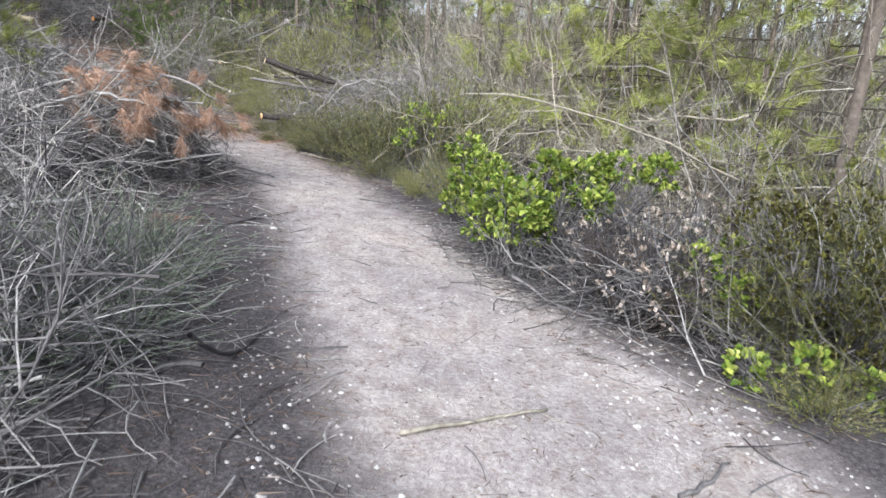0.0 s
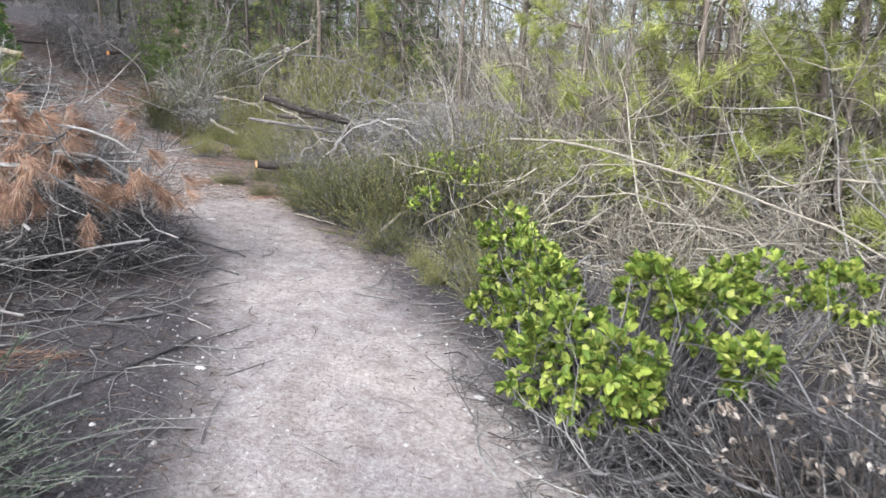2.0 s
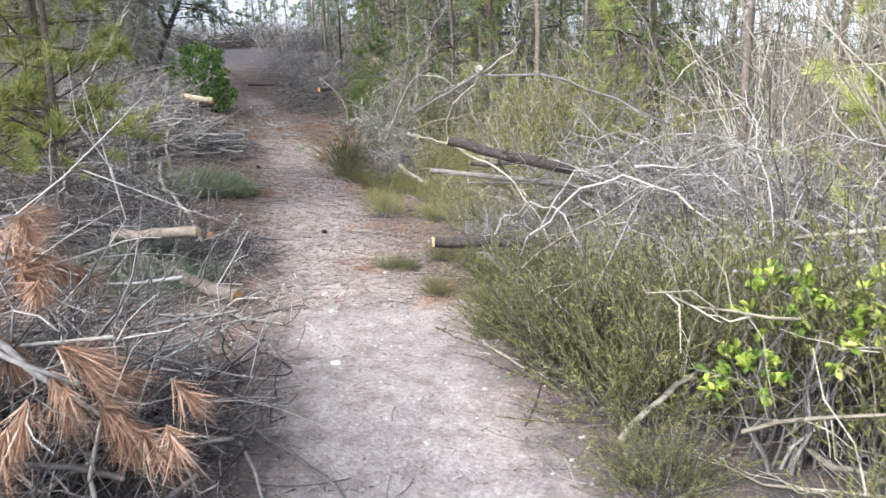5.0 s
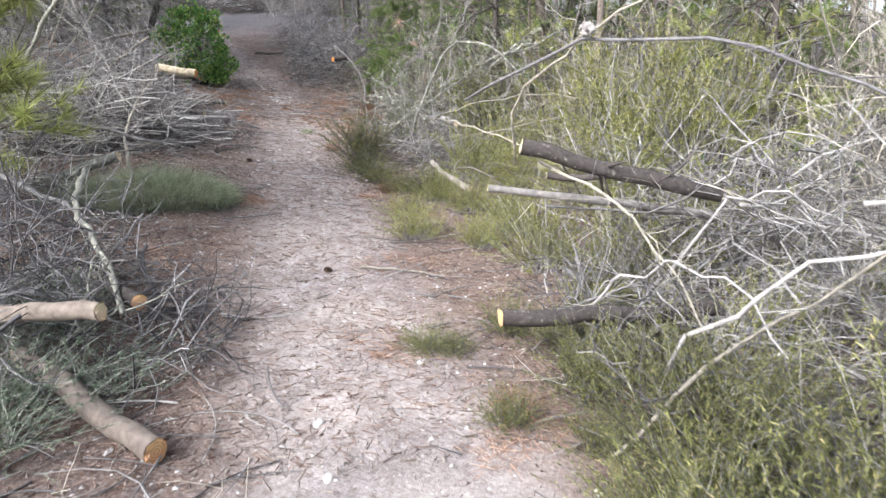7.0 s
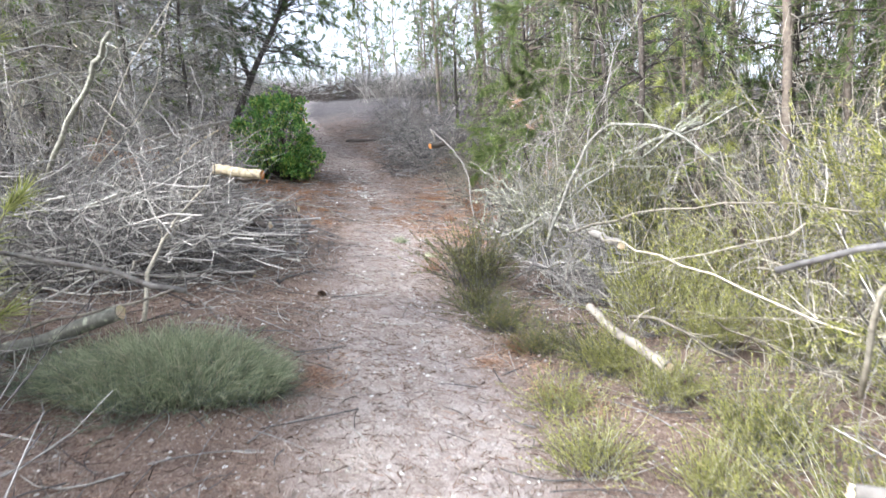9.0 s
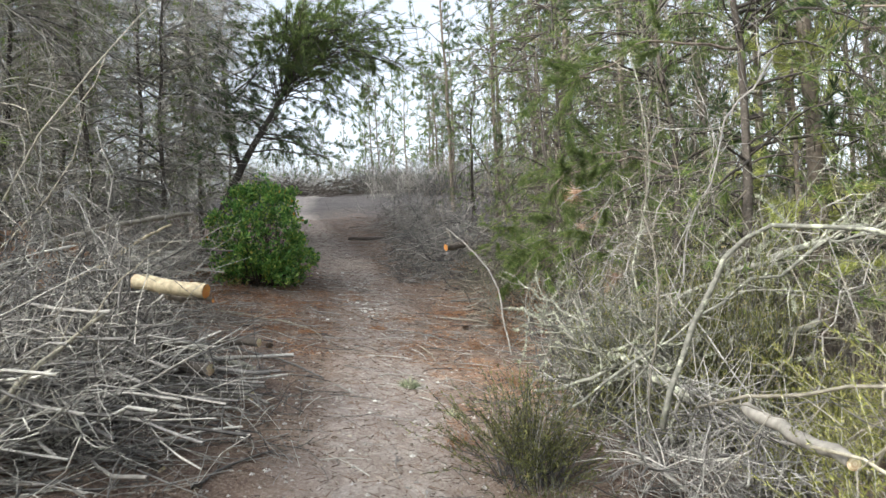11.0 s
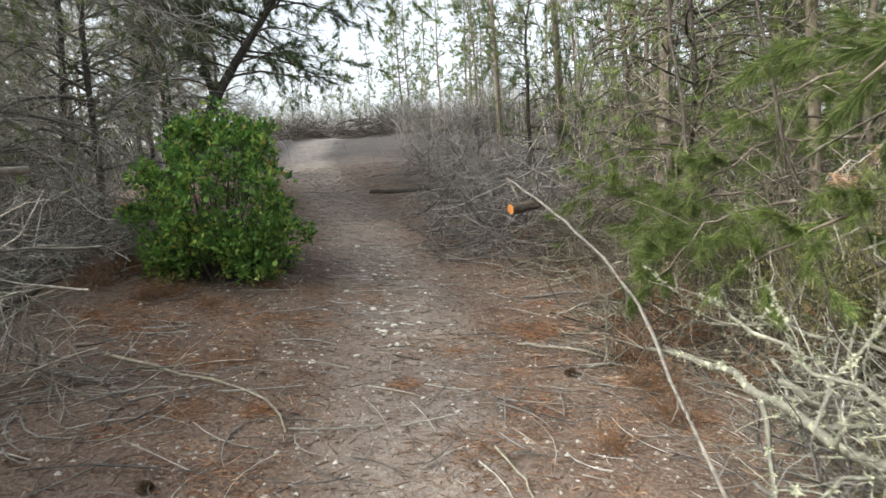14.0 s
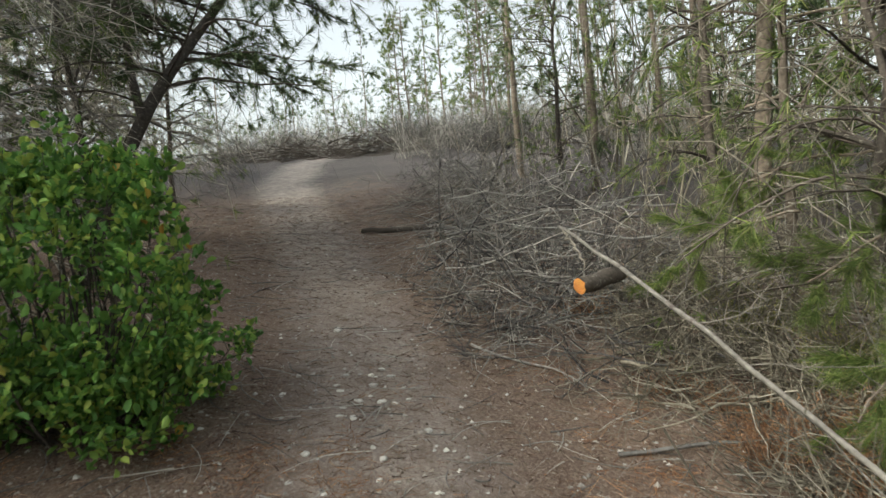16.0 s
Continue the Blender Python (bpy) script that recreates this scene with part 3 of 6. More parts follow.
def branch(label, points, thick, tip, material, twigs=14, reach=(0.15, 0.6), name="fallen_branch", rough=0.012, sides=7, k=14, tuft=None, category="branch", group=""):
    t = thing(name, label, category, group=group)
    P = curve_of(points, k)
    P[1:-1] += rng.normal(0, rough, (k - 2, 3))
    b = Build()
    tubes(b, P[None], np.linspace(thick, tip, k)[None] * rng.uniform(0.88, 1.12, (1, k)), sides, caps=True)
    part("stem", b, material, t)
    if twigs:
        Q = sprout(P[None], twigs, reach, 6, 0.8, 0.28)
        RQ = taper(rng.uniform(0.25, 0.5, twigs) * max(tip, thick * 0.35), 6, 0.35)
        for i in range(twigs):
            b = Build()
            tubes(b, Q[i:i + 1], RQ[i:i + 1], 4)
            W = sprout(Q[i:i + 1], 3, (0.06, 0.25), 4, 0.8, 0.3)
            tubes(b, W, taper(np.full(3, 0.0022), 4, 0.5), 3)
            part("side_twig", b, material, t)
        if tuft:
            tm, n, per, ln, w, op, dr = tuft
            p, d, _ = along(Q, n, 0.3, 1.0)
            if tm is LICHEN_TUFT:
                p2, d2, _ = along(P[None], n // 2, 0.05, 1.0)
                a2 = unit(rng.normal(0, 1, (n // 2, 3)))
                p, d = np.concatenate([p, p2 + a2 * thick * 0.9]), np.concatenate([d, a2])
            b = Build()
            tufts(b, p, d + np.array([0, 0, -dr]), per, ln, w, op)
            tagged(part("foliage", b, tm, t), kind="stuff")
    return t


def log(label, p0, p1, r0, r1, bark, cut, name="cut_log", stub=0):
    """A sawn log whose cut face stands at p0."""
    a, e = Vector(p0), Vector(p1)
    t = thing(name, label, "log")
    t.matrix_world = Matrix.Translation(a) @ (e - a).to_track_quat("Z", "Y").to_matrix().to_4x4()
    L, k, sides = (e - a).length, 9, 14
    z = np.linspace(0, L, k)
    ang = np.arange(sides) * 2 * math.pi / sides
    rad = np.linspace(r0, r1, k)[:, None] * (1 + rng.normal(0, 0.035, (k, sides)))
    bend = np.cumsum(rng.normal(0, 0.012, (k, 2)), 0) * (z > 0)[:, None]
    V = np.stack([rad * np.cos(ang) + bend[:, :1], rad * np.sin(ang) + bend[:, 1:], np.repeat(z[:, None], sides, 1)], -1)
    b = Build()
    i = (np.arange(k - 1)[:, None] * sides + np.arange(sides)[None]).ravel()
    j = (np.arange(k - 1)[:, None] * sides + (np.arange(sides)[None] + 1) % sides).ravel()
    b.add(V, np.stack([i, j, j + sides, i + sides], 1))
    part("bark", b, bark, t)
    for nm, zz, rr, up in (("cut_face", -0.004, rad[0], -1), ("cut_face", L + 0.003, rad[-1], 1)):
        c = Build()
        off = (0, 0) if up < 0 else bend[-1]
        ring = np.stack([rr * 0.985 * np.cos(ang) + off[0], rr * 0.985 * np.sin(ang) + off[1], np.full(sides, zz) + rng.normal(0, 0.003, sides)], 1)
        inner = np.stack([rr * 0.5 * np.cos(ang) + off[0], rr * 0.5 * np.sin(ang) + off[1], np.full(sides, zz + up * 0.003)], 1)
        s1, s2 = np.arange(sides), (np.arange(sides) + 1) % sides
        c.add(np.concatenate([ring, inner, [[off[0], off[1], zz + up * 0.004]]]), np.stack([s1, s2, s2 + sides, s1 + sides], 1))
        c.f.append(np.stack([s1 + sides, s2 + sides, np.full(sides, 2 * sides)], 1) + c.count - 2 * sides - 1)
        part(nm, c, cut, t, "sawn end grain with rings", smooth=False)
    if stub:
        q = np.column_stack([np.zeros(stub), np.zeros(stub), rng.uniform(0.15, 0.9, stub) * L])
        a2 = rng.uniform(0, 2 * math.pi, stub)
        S = wander(q, np.column_stack([np.cos(a2), np.sin(a2), rng.uniform(0.1, 0.6, stub)]), rng.uniform(0.12, 0.3, stub), 4, 0.15)
        for i in range(stub):
            b = Build()
            tubes(b, S[i:i + 1], taper(np.full(1, r0 * 0.25), 4, 0.6), 5, caps=True)
            part("branch_stub", b, bark, t)
    return t


def tussock(label, x, y, long_, wide, high, turn, n, material, name="grass_tussock"):
    a = radians(turn)
    r, w = np.sqrt(rng.random(n)), rng.uniform(0, 2 * math.pi, n)
    u, v = r * np.cos(w), r * np.sin(w)
    px, py = u * long_ * 0.62, v * wide * 0.62
    X1, Y1 = px * math.cos(a) - py * math.sin(a), px * math.sin(a) + py * math.cos(a)
    d = np.column_stack([X1 * 0.9 / max(long_, wide), Y1 * 0.9 / max(long_, wide), np.full(n, 0.75)]) + rng.normal(0, 0.28, (n, 3)) * np.array([1, 1, 0.4])
    b = Build()
    p = np.column_stack([X1 + x, Y1 + y, ground_z(X1 + x, Y1 + y) - 0.01])
    blades(b, p, d, rng.uniform(0.45, 1.0, n) * high * (1.15 - 0.5 * r), np.full(n, 0.0065), 0.7)
    return whole(name, b, material, label, "grass")


def pebble_mesh(squash):
    bm = bmesh.new()
    bmesh.ops.create_icosphere(bm, subdivisions=2, radius=1.0)
    for v in bm.verts:
        v.co *= 1 + 0.5 * noise.noise(v.co * 1.6 + Vector((squash * 9, 0, 0)))
        v.co.z *= squash
    me = bpy.data.meshes.new("stone")
    bm.to_mesh(me)
    bm.free()
    me.materials.append(STONE)
    for p in me.polygons:
        p.use_smooth = True
    return me


def cone_mesh(material):
    b = Build()
    rows, per = 8, 9
    for r in range(rows):
        z = -0.9 + 1.8 * r / (rows - 1)
        rad = 0.62 * math.sqrt(max(0.05, 1 - z * z * 0.85))
        a = np.arange(per) * 2 * math.pi / per + r * 0.35
        p = np.stack([rad * 0.35 * np.cos(a), rad * 0.35 * np.sin(a), np.full(per, z)], 1)
        d = np.stack([np.cos(a), np.sin(a), np.full(per, 0.45)], 1)
        leaves(b, p, d, np.full(per, rad * 1.05), 0.75, 0.1)
    tubes(b, np.array([[[0, 0, -0.95], [0, 0, 0], [0, 0, 0.9]]]), np.array([[0.25, 0.42, 0.15]]), 7, caps=True)
    return b.mesh("pine_cone", material)


# ---- woods on both sides ----
thickets = [thicket_proto("bare tan thicket stems in the wood", TWIG_TAN, 26, 2.4, 0.36, 0.3),
            thicket_proto("bare grey thicket stems in the wood", TWIG, 24, 2.0, 0.4, 0.45),
            thicket_proto("tall bare tan saplings standing close", TWIG_TAN, 20, 4.0, 0.45, 0.16),
            thicket_proto("low tangled grey bare shrub", TWIG, 44, 1.4, 0.4, 0.8)]
pines = [pine_proto("pine_tree", "slender young pine with a sparse green crown", 8.5, 0.06, 0.3, 40, 1.4, 12, 560, NEEDLE_FAR, 0.014, "young pines of the wood", 30),
         pine_proto("pine_tree", "thin pole pine with dead lower branches", 9.5, 0.05, 0.45, 30, 1.2, 12, 440, NEEDLE_FAR, 0.014, "young pines of the wood", 46),
         pine_proto("pine_tree", "straight grey pine with a high crown", 11.0, 0.085, 0.4, 34, 1.7, 12, 540, NEEDLE_FAR, 0.015, "young pines of the wood", 36),
         pine_proto("pine_tree", "bushy young pine with green needles low down", 5.5, 0.05, 0.12, 50, 1.3, 14, 420, NEEDLE, 0.01, "young pines of the wood", 8)]


def drooping_proto(label, height, radius, n, reach, twigs, n_tuft, needle_mat, bough, twig):
    """A dark conifer whose long boughs hang with fine dead twigs."""
    t = thing("drooping_conifer", label, "conifer", group="drooping conifers")
    z = np.linspace(0, height, 9)
    sway = np.cumsum(rng.normal(0, 0.06, (9, 2)), 0)
    sway -= sway[0]
    trunk = np.column_stack([sway, z])[None]
    b = Build()
    tubes(b, trunk, np.linspace(1, 0.3, 9)[None] * radius, 8)
    part("trunk", b, BARK_DARK, t)
    p, _, _ = along(trunk, n, 0.12, 0.98)
    a = rng.uniform(0, 2 * math.pi, n)
    P = wander(p, np.column_stack([np.cos(a), np.sin(a), rng.uniform(0.1, 0.6, n)]), rng.uniform(0.5, 1.0, n) * reach, 8, 0.12, 0.9)
    b = Build()
    tubes(b, P, taper(rng.uniform(0.01, 0.02, n), 8, 0.25), 4)
    tagged(part("bough_mass", b, bough, t), kind="stuff")
    Q = sprout(P, twigs, (0.25, 0.9), 4, 0.6, 0.3, droop=0.5, low=0.1)
    b = Build()
    tubes(b, Q, taper(np.full(len(Q), 0.005), 4, 0.4), 3)
    tagged(part("twig_mass", b, twig, t), kind="stuff")
    q, d, _ = along(Q, n_tuft, 0.3, 1.0)
    b = Build()
    tufts(b, q, d, 14, (0.08, 0.16), 0.009, 0.6)
    tagged(part("foliage", b, needle_mat, t), kind="stuff")
    return t


pale_drooper = drooping_proto("conifer hung with pale dead grey-brown twigs", 6.0, 0.045, 90, 2.0, 1500, 330, NEEDLE, TWIG, TWIG_PALE)
droopers = [drooping_proto("dark conifer hung with dead grey-brown twigs", 6.0, 0.045, 80, 2.0, 1050, 520, NEEDLE, BARK_DARK, TWIG_BROWN),
            drooping_proto("dark conifer with drooping green needle sprays", 5.0, 0.06, 55, 1.6, 460, 700, NEEDLE, BARK_DARK, TWIG_BROWN)]
standing = set()


def set_down(proto, m):
    """Stands the first one itself at m, and a copy from then on."""
    if proto in standing:
        return copy_thing(proto, m)
    standing.add(proto)
    proto.matrix_basis = m
    return proto


def scatter(protos, n, low, high, box, left, weights, seed, size=(0.75, 1.2), gap=0.4, tip=5):
    """Copies of the protos within a band beside the trail; left is 1, -1 or 0 for both sides."""
    r = np.random.default_rng(seed)
    done, tries = [], 0
    while len(done) < n and tries < n * 60:
        tries += 1
        x, y = r.uniform(box[0], box[1]), r.uniform(box[2], box[3])
        lat, half, _ = trail_place(x, y)
        if left and float(lat) * left < 0:
            continue
        d = abs(float(lat)) - float(half)
        if not low < d < high or any((x - a) ** 2 + (y - c) ** 2 < gap**2 for a, c in done):
            continue
        done.append((x, y))
        k = r.choice(len(protos), p=weights)
        s = r.uniform(*size)
        m = placed(x, y, r.uniform(0, 360), s, s * r.uniform(0.85, 1.15), 0.05, r.normal(0, tip))
        set_down(protos[k], m)
    return done


scatter(thickets, 74, 2.4, 7.0, (-14, 9, 4, 26), -1, (0.35, 0.3, 0.2, 0.15), 3, gap=0.55)
scatter(thickets, 22, 7.0, 15.0, (-14, 18, 6, 36), -1, (0.35, 0.2, 0.4, 0.05), 4, gap=0.9, size=(0.9, 1.3))
scatter(thickets, 28, 3.4, 10.0, (-24, -4, 5, 28), 1, (0.2, 0.4, 0.15, 0.25), 5, gap=0.7)
scatter(thickets, 30, 0.8, 9.0, (-34, -12, 29, 37), 0, (0.05, 0.4, 0.05, 0.5), 6, gap=0.7, size=(0.6, 1.0))
scatter(thickets, 22, 2.8, 8.0, (-20, -10, 12.5, 20), 1, (0.1, 0.5, 0.2, 0.2), 15, gap=0.7, size=(0.9, 1.4))
pale_thicket = thicket_proto("pale upright bare stems crowded together", TWIG_TAN, 46, 3.6, 0.42, 0.1)
scatter([pale_thicket], 26, 2.9, 7.0, (0.0, 9, 7, 17), -1, (1.0,), 55, gap=0.5, size=(0.8, 1.2), tip=4)
scatter(pines, 46, 3.0, 11.0, (-12, 13, 5, 34), -1, (0.25, 0.25, 0.2, 0.3), 7, gap=0.8, tip=2.5)
scatter(pines, 14, 11.0, 24.0, (-14, 30, 8, 48), -1, (0.35, 0.25, 0.25, 0.15), 8, gap=1.1, tip=2.5)
scatter(pines, 24, 4.5, 16.0, (-34, -5, 6, 30), 1, (0.3, 0.2, 0.15, 0.35), 9, gap=1.0, tip=3)
scatter(pines, 34, 1.0, 26.0, (-50, -8, 37, 62), 0, (0.4, 0.25, 0.2, 0.15), 10, gap=1.2, tip=2.5, size=(0.5, 0.95))
scatter(pines, 8, 3.5, 12.0, (-10, 10, -14, -2), 0, (0.4, 0.3, 0.3, 0.0), 12, gap=1.5, tip=2.5)
scatter([pale_drooper, droopers[1]], 6, 2.6, 7.5, (-24, -8, 12.5, 25), 1, (0.7, 0.3), 13, gap=1.2, tip=3, size=(0.85, 1.15))
scatter(droopers, 8, 2.2, 6.5, (-14, 0, 13, 30), -1, (0.35, 0.65), 14, gap=1.1, tip=3, size=(0.7, 1.1))


def deep_woods(label, n, side, low, high, box, seed, height, leafy, wood=TWIG_BROWN, needle=NEEDLE_FAR):
    """The crowded growth behind the trail's own shrubs: stems, twigs and needles no one could count."""
    r = np.random.default_rng(seed)
    x, y = r.uniform(box[0], box[1], n * 12), r.uniform(box[2], box[3], n * 12)
    lat, half, _ = trail_place(x, y)
    d = lat * side - half
    keep = np.flatnonzero((d > low) & (d < high))[:n]
    x, y = x[keep], y[keep]
    n = len(x)
    P = wander(np.column_stack([x, y, ground_z(x, y) - 0.05]), np.column_stack([rng.normal(0, 0.14, (n, 2)), np.ones(n)]), rng.uniform(0.4, 1.0, n) * height, 6, 0.09)
    t = thing("deep_woods", label, "woodland", kind="stuff")
    b = Build()
    tubes(b, P, taper(rng.uniform(0.008, 0.028, n), 6, 0.3), 3)
    tagged(part("stem_mass", b, wood, t), kind="stuff")
    Q = sprout(P, n * 6, (0.4, 1.3), 4, 0.9, 0.3, low=0.08, lift=0.1)
    b = Build()
    tubes(b, Q, taper(np.full(len(Q), 0.007), 4, 0.4), 3)
    tagged(part("twig_mass", b, wood, t), kind="stuff")
    p, w, _ = along(Q, leafy, 0.3, 1.0)
    b = Build()
    tufts(b, p, w, 12, (0.12, 0.24), 0.018, 0.7)
    tagged(part("foliage", b, needle, t), kind="stuff")


deep_woods("crowded bare stems and pines behind the thicket", 620, -1, 7.0, 13.0, (-8, 16, 4, 30), 51, 7.0, 3400, TWIG_TAN, NEEDLE)
deep_woods("crowded dark conifers behind felled branches", 260, 1, 5.5, 11.0, (-26, -6, 9, 27), 52, 8.0, 3200, TWIG, NEEDLE)
deep_woods("far hazy pines beyond the crest", 330, -1, 3.0, 22.0, (-40, -8, 37, 58), 53, 6.5, 6500, TWIG)
deep_woods("far low pines beyond the crest", 300, 1, 0.5, 22.0, (-58, -24, 34, 56), 54, 5.4, 5000, TWIG)
deep_woods("dense conifer growth above the brushwood", 150, -1, 3.6, 9.0, (-15, -2, 19, 34), 56, 7.5, 3600, TWIG_BROWN)
crest_bush = thicket_proto("grey-brown leafless bush on the crest", TWIG_DARK, 90, 1.7, 0.4, 0.5)
scatter([crest_bush], 46, 0.0, 12.0, (-31, -14, 32, 36), 0, (1.0,), 58, gap=0.7, size=(0.8, 1.2))
scatter([thickets[3], thickets[1]], 60, 0.0, 12.0, (-33, -12, 32, 37.5), 0, (0.6, 0.4), 57, gap=0.4, size=(0.9, 1.5))

# ---- right of the trail, from the start on ----
heath = [heath_proto("heath_bush", "olive-green fine-leaved heath bush", HEATH, "heath bushes"),
         heath_proto("heath_bush", "loose olive heath bush with brown stems", HEATH, "heath bushes", 190, lean=0.75)]
broom = [heath_proto("broom_bush", "yellow-green broom bush with fine upright sprays", BROOM, "broom bushes", 200, (0.014, 0.034), 110, 0.007, 0.5, TWIG),
         heath_proto("broom_bush", "sparse yellow-green broom bush among dead twigs", BROOM, "broom bushes", 150, (0.014, 0.034), 100, 0.007, 0.7, TWIG)]
broom.append(tall_broom())
heather = heath_proto("heather_bush", "grey-green low heather on dark mulch", GREYGREEN, "grey heather", 150, (0.02, 0.045), 60, 0.007, 0.8, TWIG)

for k, x, y, s, tall in ((0, -0.5, 9.3, 1.2, 1.3), (1, -0.95, 9.15, 0.85, 0.95), (0, 0.15, 9.15, 1.1, 1.2), (1, -0.05, 8.2, 0.6, 0.7), (0, 0.35, 7.6, 0.55, 0.7),  (1, -0.75, 8.55, 0.7, 0.5), 
                         (1, -1.45, 10.6, 0.8, 0.7), (1, -1.3, 9.9, 0.8, 0.7), (1, 0.1, 7.75, 0.55, 0.4),  (1, 1.5, 7.4, 0.9, 0.8), (1, 1.9, 4.4, 1.1, 1.0), (0, 2.35, 4.0, 1.2, 1.1), (0, 2.9, 4.9, 1.2, 1.1), (1, 1.75, 3.6, 0.6, 0.45),
                         (1, -5.75, 14.5, 0.6, 0.5), (0, -6.1, 15.15, 0.75, 0.62), (1, -4.55, 13.9, 0.6, 0.42), (1, -3.2, 10.95, 0.4, 0.25), (1, -2.3, 12.1, 0.9, 0.6),
                         (1, -2.0, 11.1, 0.6, 0.45), (0, -1.7, 9.95, 0.6, 0.5), (0, -1.3, 9.5, 0.8, 0.7), (1, -2.15, 10.45, 0.4, 0.3), (0, -1.75, 10.5, 0.7, 0.55), (0, -1.0, 10.2, 0.9, 0.8), (1, -2.5, 11.3, 0.5, 0.4), (1, -6.0, 16.5, 0.8, 1.15), (1, -6.6, 17.95, 0.65, 0.9), (0, -5.5, 18.6, 1.0, 1.6), (0, -6.7, 19.2, 0.8, 1.1), (1, -7.6, 20.7, 0.8, 1.0), (0, -8.0, 21.0, 0.8, 0.8), (1, -8.7, 21.7, 0.8, 0.7), (0, -7.2, 20.2, 0.8, 0.9), (1, -9.4, 22.2, 0.8, 0.8), (0, -5.2, 16.6, 0.9, 1.4), (1, -6.4, 17.6, 0.8, 0.9), (0, -5.6, 17.3, 1.0, 1.1), (1, -7.35, 19.9, 0.8, 0.8), (1, -7.1, 21.5, 1.1, 1.2), (0, -6.2, 19.9, 1.2, 1.5)):
    set_down(heath[k], placed(x, y, rng.uniform(0, 360), s, tall))
for k, x, y, s, tall in ((0, -2.7, 14.2, 0.78, 0.76), (2, -2.45, 13.7, 1.15, 1.15), (2, -2.9, 14.8, 1.1, 1.1), (2, -1.9, 14.6, 1.2, 1.2), (1, -1.6, 13.0, 1.2, 1.2), (2, -3.5, 15.6, 0.9, 0.95),
                         (0, -4.4, 13.75, 0.6, 0.6), (0, -3.6, 12.85, 0.6, 0.55), (1, -3.0, 12.6, 0.7, 0.7), (0, -3.9, 14.5, 0.8, 0.85), 
                         (0, -4.9, 15.7, 0.7, 0.8), (0, -1.0, 12.6, 1.1, 1.0), (0, -0.2, 9.4, 0.8, 0.85), (0, -4.0, 13.55, 0.75, 0.62), (0, -3.45, 13.3, 0.9, 0.8), (1, -4.35, 14.7, 0.8, 0.9), (0, -3.3, 14.6, 1.1, 1.05), (0, -2.5, 14.0, 1.2, 1.15), (0, -2.6, 15.3, 1.2, 1.2),
                         (1, -3.9, 15.6, 1.0, 1.0), (1, -2.4, 12.6, 0.8, 0.65), (0, -1.4, 11.9, 1.0, 0.8), (1, -4.15, 12.75, 0.45, 0.4), (0, -1.7, 13.2, 1.1, 1.0),
                         (1, -0.35, 10.2, 0.9, 0.9), (0, -0.5, 11.5, 1.0, 1.0), (1, -5.5, 16.3, 0.7, 0.8), (1, -4.5, 13.2, 0.4, 0.3), (0, -4.6, 16.6, 0.9, 1.2), (0, 0.2, 7.9, 0.6, 0.6)):
    set_down(broom[k], placed(x, y, rng.uniform(0, 360), s, tall))

g = leafy_bush("green_shrub", "bright yellow-green broad-leaved shrub at the trail's edge", "shrub",
               [(-0.36, 1.55, 0.74, 0.19), (-0.22, 1.3, 0.62, 0.2), (-0.3, 1.45, 0.5, 0.2), (-0.42, 1.25, 0.32, 0.16), (-0.2, 0.95, 0.66, 0.15), (-0.15, 0.7, 0.6, 0.18), (-0.22, 0.35, 0.56, 0.2), (-0.14, -0.02, 0.58, 0.19), (-0.05, -0.2, 0.5, 0.2),
                (0.02, -0.3, 0.6, 0.15), (0.1, -0.15, 0.44, 0.14), (-0.28, 0.15, 0.4, 0.15), (0.22, 0.15, 0.78, 0.15), (0.4, 0.05, 0.74, 0.16), (0.62, 0.3, 0.76, 0.13), (0.85, 0.38, 0.78, 0.15), (1.08, 0.2, 0.8, 0.13), (0.5, -0.25, 0.62, 0.1)],
               LEAF_BRIGHT, 6600, (0.034, 0.062), 0.55, TWIG_DARK, 150, 9, 0.006)
g.location = (0.55, 5.55, gz(0.55, 5.55) - 0.02)
g = leafy_bush("green_shrub", "small sprig of a bright-leaved shrub", "shrub", [(0, 0, 0.38, 0.16), (0.22, -0.1, 0.28, 0.13), (0.25, 0.3, 0.45, 0.14)], LEAF_BRIGHT, 500, (0.034, 0.06), 0.55, TWIG_DARK, 30, 9)
g.location = (1.5, 4.55, gz(1.5, 4.55) - 0.02)
g = leafy_bush("green_shrub", "low bright-leaved shoots under a dark bush", "shrub", [(0, 0, 0.14, 0.16), (-0.25, 0.1, 0.12, 0.1), (0.3, -0.15, 0.15, 0.15)], LEAF_BRIGHT, 700, (0.028, 0.055), 0.62, TWIG_DARK, 24)
g.location = (1.75, 3.75, gz(1.75, 3.75) - 0.02)
g = leafy_bush("green_shrub", "leafy green patch inside a heath bush", "shrub", [(0, 0, 0.72, 0.17), (0.25, -0.1, 0.62, 0.14), (-0.1, -0.2, 0.45, 0.14), (0.45, 0.1, 0.75, 0.12)], LEAF_BRIGHT, 620, (0.03, 0.055), 0.5, TWIG_DARK, 24)
g.location = (-0.35, 8.95, gz(-0.35, 8.95) - 0.02)
g = leafy_bush("green_shrub", "dark brown-green shrub beside the trail", "shrub", [(0, 0, 0.5, 0.4), (0.4, 0.3, 0.6, 0.4), (-0.1, 0.4, 0.65, 0.3), (0.1, -0.3, 0.3, 0.28)], LEAF_BROWN, 4200, (0.02, 0.04), 0.4, TWIG_DARK, 130)
g.location = (2.0, 4.15, gz(2.0, 4.15) - 0.02)
